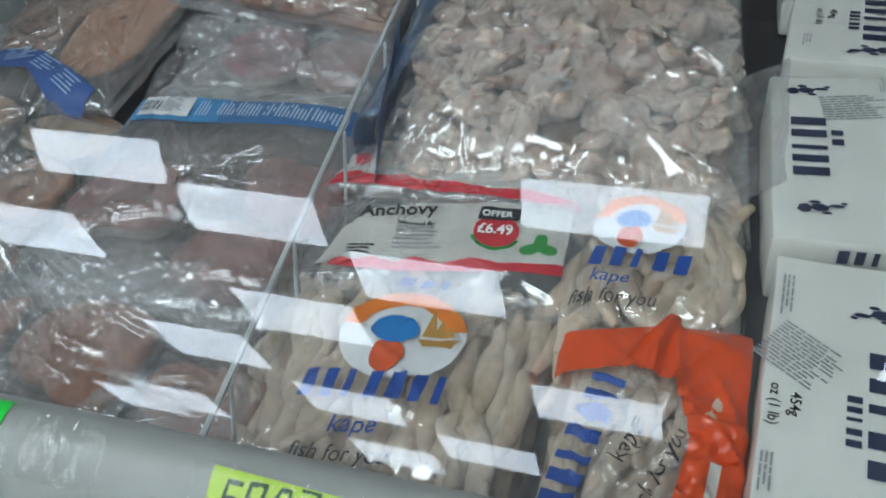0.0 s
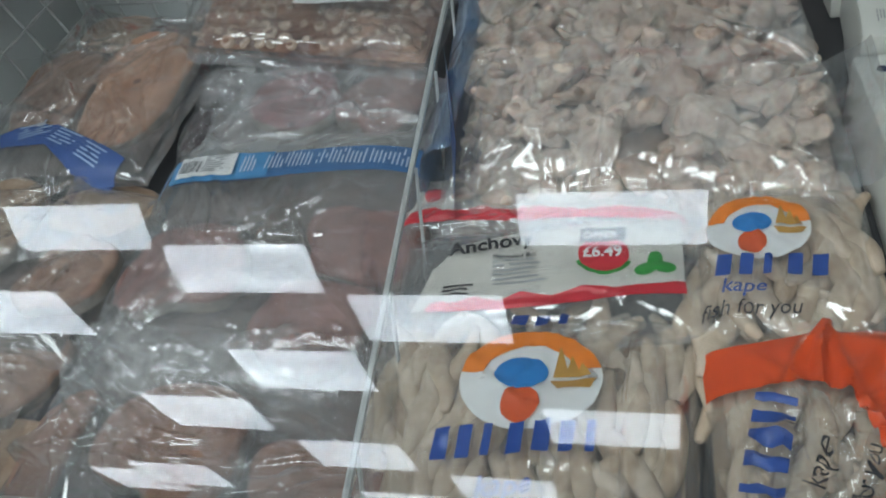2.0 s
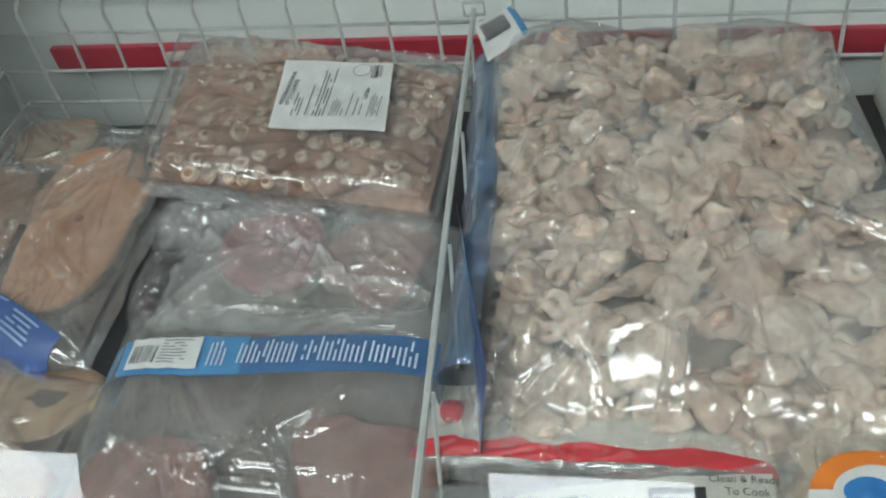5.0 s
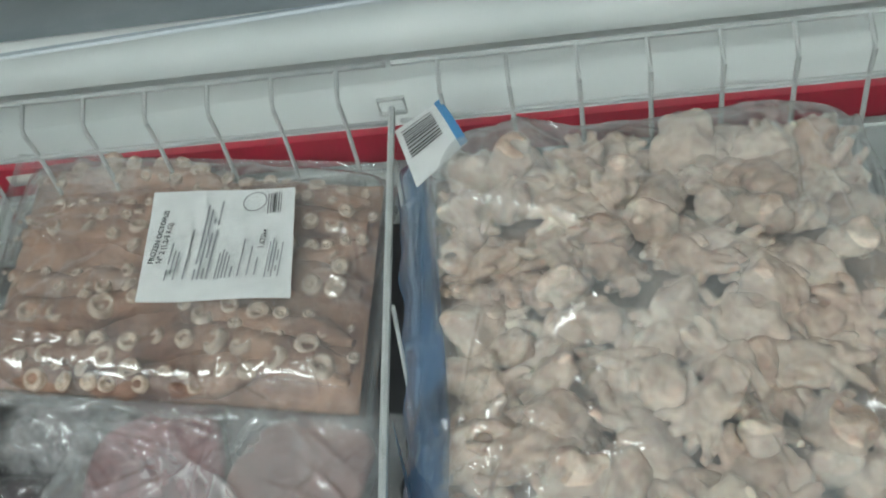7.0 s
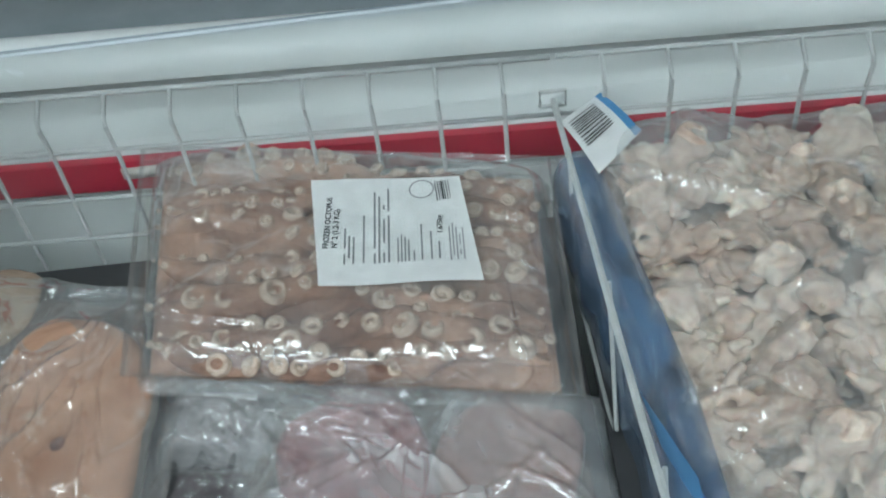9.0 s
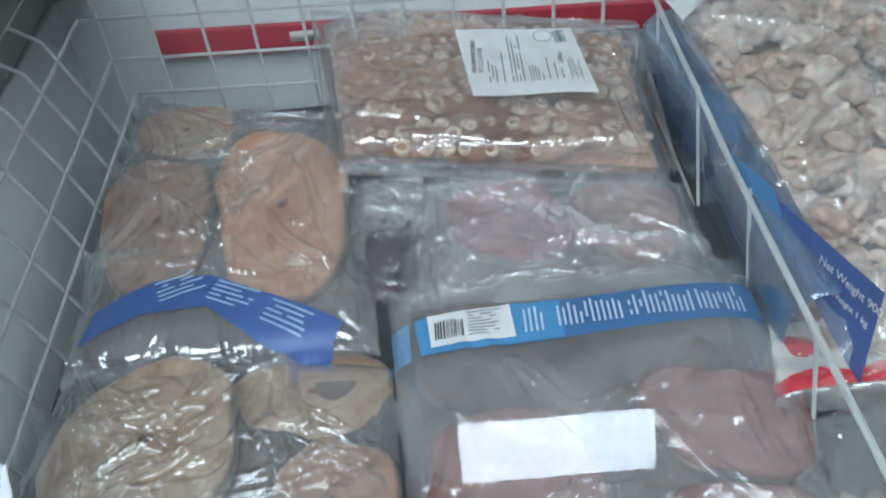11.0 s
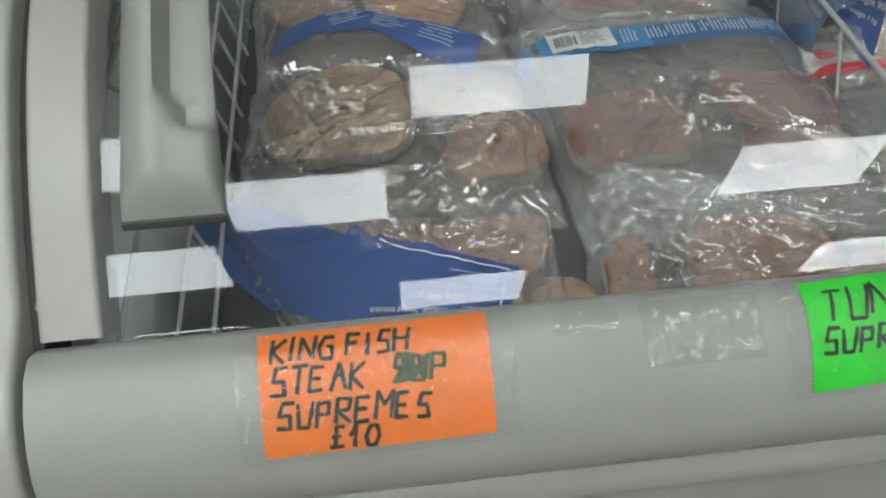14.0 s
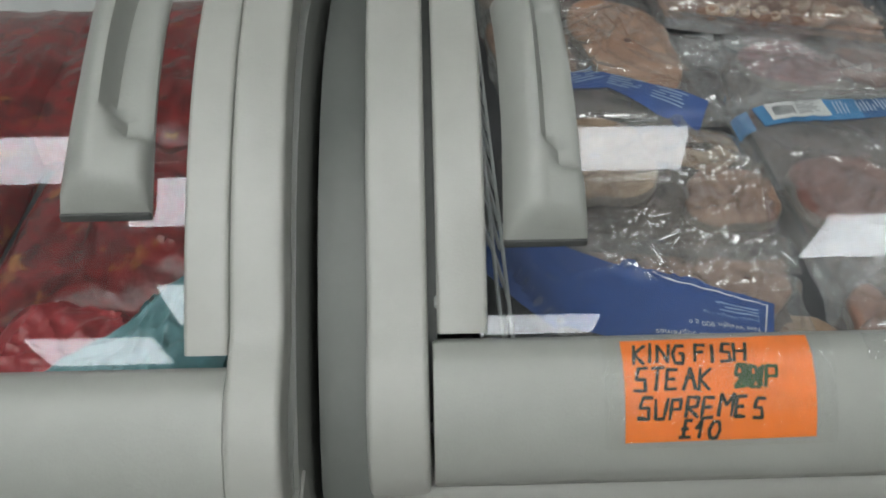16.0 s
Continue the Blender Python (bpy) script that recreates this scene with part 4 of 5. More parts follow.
def octopus_tray():
    c = [(-0.402, 1.180, 0.893), (-0.112, 1.142, 0.872), (-0.118, 0.950, 0.858), (-0.378, 0.980, 0.880)]
    p = Pack(c, 0.034, 8, 0.0025, 20.0, 9.0)
    p.calm = ((-0.275, -0.16, 1.01, 1.12),)
    p.sink = 0.0
    t = thing("octopus_tray", "shrink-wrapped tray of frozen pink octopus with a white label", "seafood tray", (-0.25, 1.055, 0.87))
    rim = []
    for k, dz in ((1.02, 0.006), (1.035, 0.010), (1.0, 0.008), (0.97, -0.004), (0.95, -0.016)):
        row = []
        for u, v in [(i / 10, 0) for i in range(10)] + [(1, i / 8) for i in range(8)] + [(1 - i / 10, 1) for i in range(10)] + [(0, 1 - i / 8) for i in range(8)]:
            q = p.base(0.5 + (u - 0.5) * k, 0.5 + (v - 0.5) * k)
            row.append((q.x, q.y, q.z + 0.012 + dz))
        rim.append(row)
    bm = loft(rim, True)
    bm.verts.ensure_lookup_table()
    bm.faces.new([bm.verts[i] for i in range(len(bm.verts) - 36, len(bm.verts))])
    bmesh.ops.recalc_face_normals(bm, faces=bm.faces)
    part("tray", bm, FILM_SOFT, t, "clear plastic tray")
    rows = []
    for j in range(61):
        r = []
        for i in range(81):
            u, v = 0.03 + 0.94 * i / 80, 0.03 + 0.94 * j / 60
            q = p.base(u, v)
            e = min(1, min(u - 0.02, 0.98 - u, v - 0.02, 0.98 - v) * 16)
            r.append((q.x, q.y, q.z + 0.004 + (0.010 + noise.noise(Vector((q.x * 60, q.y * 60, 4))) * 0.003) * max(0, e) ** 0.5))
        rows.append(r)
    part("octopus", loft(rows), OCTO_BIG, t, "frozen pink-brown octopus")
    cup = loft([[(math.cos(a) * k, math.sin(a) * k, h) for a in (2 * math.pi * i / 14 for i in range(14))] for k, h in ((1.15, -0.6), (1.08, 0.1), (0.90, 0.40), (0.66, 0.36), (0.46, -0.15), (0.30, -0.30), (0.22, -0.12), (0.03, -0.05))], True)
    bmesh.ops.recalc_face_normals(cup, faces=cup.faces)
    me = bpy.data.meshes.new("sucker")
    cup.to_mesh(me)
    cup.free()
    for q in me.polygons:
        q.use_smooth = True
    me.materials.append(SUCKER)
    rnd = random.Random(12)
    taken = []
    # thick arms packed side by side, each with two rows of sucker cups
    for k, (v0, r0) in enumerate(((0.10, 0.0125), (0.24, 0.0125), (0.38, 0.0135), (0.53, 0.0135), (0.68, 0.0125), (0.82, 0.0130), (0.92, 0.0095))):
        ph, way = rnd.uniform(0, 6), (-1) ** k
        pts, rad = [], []
        for i in range(29):
            a = i / 28
            u = 0.05 + 0.90 * a
            v = min(0.945, max(0.06, v0 + 0.055 * math.sin(a * 6 + ph) + 0.020 * math.sin(a * 15 + ph * 2)))
            q = p.base(u, v)
            thin = 1 - 0.30 * (a if way > 0 else 1 - a)
            rr = r0 * thin * (1 + 0.10 * math.sin(a * 23 + ph))
            pts.append((q.x, q.y, q.z + 0.0255 - rr))
            rad.append(rr * min(1, 0.35 + 8 * a, 0.35 + 8 * (1 - a)))
        bm = tube(pts, rad, 14)
        for vert in bm.verts:
            vert.co += Vector((0, 0, 1)) * 0.0040 * noise.noise(vert.co * 60) + Vector((0, 1, 0)) * 0.0050 * noise.noise(vert.co * 70)
        arm = part("arm", bm, OCTO_BIG, t, "pink-brown octopus arm")
        d = 0.0
        while d < 1.0:
            i = min(27, int(d * 28))
            f = d * 28 - i
            q = Vector(pts[i]).lerp(Vector(pts[i + 1]), f)
            rr = rad[i]
            for side in (-1, 1):
                x, y = q.x + rnd.uniform(-0.002, 0.002) + 0.004 * side, q.y + side * rr * rnd.uniform(0.38, 0.62)
                s = rr * (rnd.uniform(0.40, 0.80) if k > 3 else rnd.uniform(0.30, 0.66))
                bare = (d > 0.74 and k in (2, 3, 4)) or (d < 0.18 and k > 2)
                if rnd.random() < (0.28 if bare else 0.02) or any((x - a) ** 2 + (y - b) ** 2 < (s + c2) ** 2 * 1.25 for a, b, c2 in taken):
                    continue
                taken.append((x, y, s))
                drop_z = rr - math.sqrt(max(0, rr * rr - (y - q.y) ** 2))
                link("sucker", me, arm, "", Matrix.Translation((x, y, q.z + rr - drop_z * 0.8 + 0.0004)) @ Euler((-side * 0.35 + rnd.uniform(-0.2, 0.2), rnd.uniform(-0.2, 0.2), rnd.uniform(0, 6))).to_matrix().to_4x4() @ Matrix.Diagonal((s, s * rnd.uniform(0.85, 1.0), s * 0.7, 1)))
            d += 0.026 + 0.016 * rnd.random()
    p.film(t, FILM, "stretched clear wrap")
    part("label", patch(p, [(-0.274, 1.116), (-0.173, 1.111), (-0.164, 1.018), (-0.265, 1.023)], 0.003), WHITEINK, t, "white printed paper label")
    for i, (x, y, w, h, n) in enumerate(((-0.250, 1.038, 0.034, 0.0085, 3), (-0.238, 1.038, 0.050, 0.0030, 1), (-0.231, 1.037, 0.066, 0.0120, 4), (-0.216, 1.036, 0.026, 0.0090, 4),
                                         (-0.206, 1.036, 0.012, 0.0026, 1), (-0.201, 1.036, 0.034, 0.0026, 1), (-0.195, 1.036, 0.034, 0.0026, 1), (-0.190, 1.036, 0.016, 0.0026, 1), (-0.183, 1.034, 0.034, 0.0105, 5))):
        bars(p, t, x, y, w, h, n, 90, GREYINK, 0.0045, 80 + i, 0.35)
    lettering(p, t, "FROZEN OCTOPUS", 0.0052, -0.2600, 1.052, 88, BLACKINK, 0.0045, 0.00010)
    lettering(p, t, "N\u00b0 2 (1,2-3 KG)", 0.0052, -0.2545, 1.052, 88, BLACKINK, 0.0045, 0.00010)
    lettering(p, t, "1,675kg", 0.0052, -0.1870, 1.058, 88, BLACKINK, 0.0045, 0.00010)
    barcode(p, t, -0.189, 1.088, 0.010, 0.018, 4, 0.0045, 9)
    ring = disc(p, -0.199, 1.100, 0.0085, 0.0085, 0, 0.0045, inner=0.9, rings=1, n=28)
    part("stamp", ring, GREYINK, t, "oval approval stamp outline")


octopus_tray()

# two packs seen in the gap behind the tuna
snow, pS = fish_pack("frosty black-and-white pack half hidden under other bags", [(-0.380, 1.010, 0.836), (-0.300, 1.000, 0.836), (-0.302, 0.945, 0.836), (-0.374, 0.948, 0.836)], 0.026, 21, FILM_FROST, [], "")
inner = Pack([(-0.378, 1.008, 0.837), (-0.302, 0.998, 0.837), (-0.304, 0.948, 0.837), (-0.372, 0.951, 0.837)], 0.021, 22, 0.002, 30)
inner.film(snow, surface("frosty_dark_block", (0.04, 0.035, 0.04), (0.35, 0.33, 0.33), 90, 0.5, 0.4, 200), "frost-covered dark block", 24)
part("sticker", patch(pS, [(-0.345, 0.998), (-0.312, 0.995), (-0.312, 0.980), (-0.344, 0.983)], 0.0015), WHITEINK, snow, "white barcode sticker")
barcode(pS, snow, -0.342, 0.984, 0.010, 0.011, 0, 0.003, 14)
dark, pK = fish_pack("dark wrapped pack lying deep between the bags", [(-0.374, 0.950, 0.836), (-0.312, 0.946, 0.836), (-0.318, 0.870, 0.836), (-0.360, 0.870, 0.836)], 0.014, 23, FILM_SOFT, [], "")
Pack([(-0.373, 0.949, 0.8365), (-0.313, 0.945, 0.8365), (-0.319, 0.871, 0.8365), (-0.359, 0.871, 0.8365)], 0.011, 24, 0.002, 30).film(dark, surface("dark_pouch", (0.012, 0.01, 0.014), (0.05, 0.02, 0.03), 40, 0.3, 0.2, 100), "black-purple pouch", 16)


# ---- right-hand basket ----
def octopus_mesh(seed):
    """A baby octopus: a bag-shaped mantle, a small head and eight curled arms, grown into one skin."""
    rnd = random.Random(seed)
    bm = bmesh.new()

    def ball(at, size, rough):
        made = bmesh.ops.create_icosphere(bm, subdivisions=3, radius=1.0)["verts"]
        for v in made:
            k = 1 + rough * noise.noise(v.co * 1.3 + Vector((seed * 3.1, 0, 0)))
            v.co = Vector((at[0] + v.co.x * size[0] * k, at[1] + v.co.y * size[1] * k, at[2] + v.co.z * size[2] * k))

    fat = rnd.uniform(0.85, 1.2)
    ball((-0.50, 0.05, 0.14), (0.74 * fat, 0.62 * fat, 0.56), 0.55)
    ball((0.10, 0.0, 0.05), (0.46, 0.46, 0.40), 0.3)
    for side in (-1, 1):
        ball((0.02, side * 0.30, 0.32), (0.13, 0.13, 0.12), 0.1)
    for k in range(8):
        a = -2.1 + 4.2 * k / 7 + rnd.uniform(-0.15, 0.15)
        pts, rad = [], []
        bend = rnd.choice((-1, 1)) * rnd.uniform(0.4, 2.6)
        x, y, z = 0.22 + 0.26 * math.cos(a), 0.32 * math.sin(a), rnd.uniform(-0.10, 0.22)
        lift = rnd.uniform(-0.045, 0.06)
        for i in range(11):
            t = i / 10
            pts.append((x, y, z))
            rad.append(0.225 * (1 - 0.50 * t))
            a += bend / 11 * (0.3 + 1.7 * t)
            x += 0.085 * math.cos(a)
            y += 0.085 * math.sin(a)
            z += 0.03 * math.sin(3 * t + k) + lift * (1 - 1.6 * t)
        t2 = tube(pts, rad, 8)
        me = bpy.data.meshes.new("tmp")
        t2.to_mesh(me)
        t2.free()
        bm.from_mesh(me)
        bpy.data.meshes.remove(me)
    bmesh.ops.recalc_face_normals(bm, faces=bm.faces)
    rough = bpy.data.meshes.new("rough")
    bm.to_mesh(rough)
    bm.free()
    ob = bpy.data.objects.new("rough", rough)
    scene.collection.objects.link(ob)
    skin = ob.modifiers.new("skin", "REMESH")
    skin.mode, skin.voxel_size = "VOXEL", 0.055
    soft = ob.modifiers.new("soft", "SMOOTH")
    soft.factor, soft.iterations = 0.5, 2
    bpy.context.view_layer.update()
    me = bpy.data.meshes.new_from_object(ob.evaluated_get(bpy.context.evaluated_depsgraph_get()))
    me.name = "baby_octopus"
    bpy.data.objects.remove(ob)
    bpy.data.meshes.remove(rough)
    for v in me.vertices:
        v.co += v.normal * (0.035 * noise.noise(v.co * 5 + Vector((0, seed, 0))))
    for p in me.polygons:
        p.use_smooth = True
    me.materials.clear()
    me.materials.append(OCTO)
    return me


def octopus_bag():
    c = [(-0.090, 1.142, 0.884), (0.192, 1.138, 0.882), (0.228, 0.748, 0.842), (-0.078, 0.742, 0.846)]
    p = Pack(c, 0.064, 31, 0.0055, 13.0, 7.0)
    t = thing("octopus_bag", "big clear bag full of pale frozen baby octopus", "seafood bag", (0.07, 0.95, 0.84))
    kinds = [octopus_mesh(s) for s in range(1, 9)]
    rnd = random.Random(5)
    nx, ny = 10, 13
    for j in range(ny):
        for i in range(nx):
            u = (i + 0.5 + (0.25 if j % 2 else -0.25) + rnd.uniform(-0.28, 0.28)) / nx
            v = (j + 0.5 + rnd.uniform(-0.28, 0.28)) / ny
            u, v = min(0.89, max(0.13, u)), min(0.925, max(0.075, v))
            q = p.base(u, v)
            s = rnd.uniform(0.0190, 0.0260)
            z = min(p.top(q.x + a * s, q.y + c2 * s) for a, c2 in ((0, 0), (1.0, 0), (-1.0, 0), (0, 1.0), (0, -1.0), (0.7, 0.7), (-0.7, 0.7), (0.7, -0.7), (-0.7, -0.7))) - s * 0.72 - rnd.uniform(0.0, 0.010)
            e = Euler((rnd.uniform(-0.7, 0.7), rnd.uniform(-0.5, 0.9), rnd.uniform(0, 6.28)))
            link("baby_octopus", rnd.choice(kinds), t, "", Matrix.Translation((q.x, q.y, max(z, q.z + s * 0.6))) @ e.to_matrix().to_4x4() @ Matrix.Diagonal((s, s * rnd.uniform(0.85, 1.1), s * rnd.uniform(0.8, 1.0), 1)))
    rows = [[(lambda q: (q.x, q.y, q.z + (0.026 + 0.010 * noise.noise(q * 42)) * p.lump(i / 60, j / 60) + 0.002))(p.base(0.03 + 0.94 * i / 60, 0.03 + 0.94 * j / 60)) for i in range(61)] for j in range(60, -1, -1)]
    # bedding whose darker colour gives the crevices their shade
    part("octopus_mass", loft(rows), OCTO_SHADE, t, "octopus bedding, coloured dark for shaded crevices")
    p.film(t, FILM_BAG, "slack clear film", 120)
    # slack margin of the film, pushed up against the cartons
    rows = []
    for i in range(37):
        y = 0.752 + 0.150 * i / 36
        row = []
        for j in range(15):
            a = j / 14
            crumple = 0.0045 * ridges(a * 0.05, y, 91, 34.0) + 0.003 * noise.noise(Vector((a * 4, y * 40, 3)))
            row.append((0.192 + 0.050 * a + 0.006 * noise.noise(Vector((y * 25, 0, 7))) * a, y, 0.884 + 0.012 * math.sin(a * 1.5) * a + 0.012 * a ** 3 + crumple))
        rows.append(row)
    margin = part("film_margin", loft(rows[::-1]), FILM, t, "loose clear film edge")
    margin.visible_shadow = False
    # printed blue gusset on the bag's side, folded out at the near end
    rows = []
    for k in range(41):
        y = 1.125 - 0.345 * k / 40
        w = 0.0022 * noise.noise(Vector((k * 0.35, 1, 2)))
        x = -0.107 + 0.018 * min(1, k / 24)
        rows.append([(x + w, y, 0.846), (x + w, y, 0.872), (x + w * 1.5, y, 0.890), (x + 0.004 + w, y, 0.903), (x + 0.014 + w, y, 0.911), (x + 0.027, y, 0.913)])
    gus = part("gusset", loft(rows), GUSSET, t, "muted blue printed side gusset")
    mod = gus.modifiers.new("thick", "SOLIDIFY")
    mod.thickness = 0.0006
    up0, up1 = Vector((-0.086, 0.900, 0.915)), Vector((-0.050, 0.761, 0.932))
    lo0, lo1 = Vector((-0.076, 0.855, 0.890)), Vector((-0.058, 0.740, 0.880))
    def flap(a, b):
        p0, p1 = up0.lerp(up1, a), lo0.lerp(lo1, a)
        return p0.lerp(p1, b) + Vector((0, 0, 0.004 * math.sin(a * 5) * b))
    part("fold", loft([[flap(i / 16, j / 5) for i in range(17)] for j in range(6)]), BLUE, t, "blue folded bag corner")
    part("gusset_print", loft([[flap(-0.12 + 0.40 * i / 8, -0.1 + 1.15 * j / 4) + Vector((0, 0, 0.0012)) for i in range(9)] for j in range(5)]), BLUE2, t, "sky blue printed patch")
    for body, size, a, b in (("Net Weight 900 g", 0.0085, 0.60, 0.30), ("Frozen Weight 1 kg", 0.0065, 0.52, 0.62)):
        o, d = flap(a, b), (up1 - up0).normalized()
        down = (lo0 - up0).normalized()
        nrm = d.cross(down).normalized()
        if nrm.z < 0:
            nrm = -nrm
        m3 = Matrix((d, nrm.cross(d), nrm)).transposed().to_4x4()
        bm = text_bm(body, size, 0, 0, 0, 0.0001)
        bmesh.ops.transform(bm, matrix=Matrix.Translation(o + nrm * 0.0016) @ m3, verts=bm.verts)
        part("lettering", bm, WHITEINK, t, smooth=False)
    # barcode tag at the far corner
    ta, tb, tc, td = [Vector(q) for q in ((-0.101, 1.133, 0.932), (-0.070, 1.155, 0.936), (-0.051, 1.111, 0.934), (-0.084, 1.080, 0.928))]
    def on_tag(a, b, lift=0.0):
        return (ta.lerp(tb, a)).lerp(td.lerp(tc, a), b) + Vector((0, 0, lift + 0.002 * math.sin(math.pi * b)))
    part("tag", loft([[on_tag(i / 6, j / 8) for i in range(7)] for j in range(8, -1, -1)]), WHITEINK, t, "white barcode tag")
    part("tag_edge", loft([[on_tag(0.86 + 0.14 * i / 3, j / 8, 0.0008) for i in range(4)] for j in range(8, -1, -1)]), BLUE2, t, "blue tag edge")
    rnd = random.Random(8)
    bm = bmesh.new()
    k = 0.0
    while k < 1.0:
        w = rnd.choice((0.03, 0.05, 0.08))
        bm.faces.new([bm.verts.new(on_tag(a, 0.12 + 0.5 * b, 0.0010)) for a, b in ((0.10, k), (0.10, min(1, k + w)), (0.72, min(1, k + w)), (0.72, k))])
        k += w + rnd.choice((0.045, 0.075))
    part("barcode", bm, BLACKINK, t, smooth=False)


octopus_bag()


def fillet_mesh(seed):
    rnd = random.Random(seed)
    pts, rad = [], []
    bend = rnd.uniform(-0.35, 0.35)
    for i in range(10):
        t = i / 9
        pts.append((t * 2 - 1, bend * math.sin(math.pi * t) + 0.03 * math.sin(t * 11 + seed), 0.05 * math.sin(t * 6 + seed)))
        rad.append(0.225 * (math.sin(math.pi * (0.06 + 0.86 * t)) ** 0.6) * (1 + 0.12 * math.sin(t * 9 + seed)))
    bm = tube(pts, rad, 8)
    bmesh.ops.recalc_face_normals(bm, faces=bm.faces)
    me = bpy.data.meshes.new("fillet")
    bm.to_mesh(me)
    bm.free()
    for p in me.polygons:
        p.use_smooth = True
    me.materials.append(FILLET)
    return me


FILLETS = [fillet_mesh(s) for s in range(1, 7)]


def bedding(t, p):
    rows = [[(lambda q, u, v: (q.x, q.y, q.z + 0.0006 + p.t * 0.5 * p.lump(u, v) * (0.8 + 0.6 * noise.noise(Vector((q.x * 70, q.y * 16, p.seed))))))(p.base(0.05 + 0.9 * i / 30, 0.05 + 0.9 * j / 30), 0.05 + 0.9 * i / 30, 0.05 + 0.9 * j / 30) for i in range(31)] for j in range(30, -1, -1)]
    # this layer's dark colour paints the shade seen between the fillets
    part("shaded_fillets", loft(rows), FILLET_SHADE, t, "packed fillets beneath, coloured darker as if in shade")


def fill(t, p, n, size, heading, spread, seed, depth=0.008, u0=0.06, u1=0.94, v0=0.06, v1=0.94):
    bedding(t, p)
    rnd = random.Random(seed)
    for k in range(n):
        u, v = u0 + (u1 - u0) * ((k * 0.618) % 1.0), v0 + (v1 - v0) * ((k + 0.5) / n)
        u = min(0.9, max(0.1, u + rnd.uniform(-0.05, 0.05)))
        v = min(0.9, max(0.1, v))
        q = p.base(u, v)
        s = size * rnd.uniform(0.8, 1.15)
        z = p.top(q.x, q.y) - s * 0.30 - rnd.uniform(0.002, depth)
        e = Euler((0, rnd.uniform(-0.12, 0.12), radians(heading + rnd.uniform(-spread, spread))))
        link("fillet", rnd.choice(FILLETS), t, "", Matrix.Translation((q.x, q.y, max(z, q.z + s * 0.18))) @ e.to_matrix().to_4x4() @ Matrix.Diagonal((s, s, s * 0.9, 1)))


def logo(t, p, x, y, r, rot=0.0):
    """The round badge: orange arch over a white field with a little sailing boat and two plain blobs."""
    part("badge", disc(p, x, y, r, r * 0.86, rot, 0.0012), WHITEINK, t, "round white badge")
    part("badge_arch", disc(p, x, y, r, r * 0.86, rot, 0.0022, 10, 170, 0.66, 3), ORANGE2, t, "orange arch of the badge")
    c, s = math.cos(radians(rot)), math.sin(radians(rot))
    def at(a, b):
        return (x + (a * c - b * s) * r, y + (a * s + b * c) * r)
    part("blob", disc(p, *at(-0.12, 0.06), r * 0.38, r * 0.27, rot, 0.0032), print_blue, t, "plain blue blob")
    part("blob", disc(p, *at(-0.12, -0.46), r * 0.27, r * 0.31, rot, 0.0028), RED2, t, "plain red blob")
    for a in (0.42, 0.58, 0.72):
        part("sail", band(p, [at(a, 0.52 - (a - 0.42)), at(a + 0.02, 0.5 - (a - 0.42))], [at(a - 0.10, -0.02), at(a + 0.13, -0.02)], 0.003, 3, 3), TAN, t, "brown sail")
    part("hull", band(p, [at(0.28, -0.08), at(0.92, -0.08)], [at(0.38, -0.22), at(0.82, -0.22)], 0.003, 4, 2), TAN, t, "brown hull")


def plain_marks(n):
    """A row of plain bars, one for each of n cells of unit width."""
    for k in range(n):
        yield k, [(0.10, (0.74, 0.66, 0.44, 0.70)[k % 4], 0.0, 1.0)]


def brand_bars(t, p, x, y, w, h, n, rot, ink):
    """A brand name as a row of plain leaning blocks."""
    c, s = math.cos(radians(rot)), math.sin(radians(rot))
    cell = w / n
    for k, blocks in plain_marks(n):
        for a0, a1, b0, b1 in blocks:
            def at(a, b):
                a = (k + a) * cell + 0.12 * h * b
                return (x + a * c - b * h * s, y + a * s + b * h * c)
            part("brand_mark", patch(p, [at(a0, b1), at(a1, b1), at(a1, b0), at(a0, b0)], 0.0052, 5, 5), ink, t)


print_blue = print_ink("badge_blue", (0.03, 0.20, 0.52))
RED2 = print_ink("badge_red", (0.62, 0.10, 0.03))


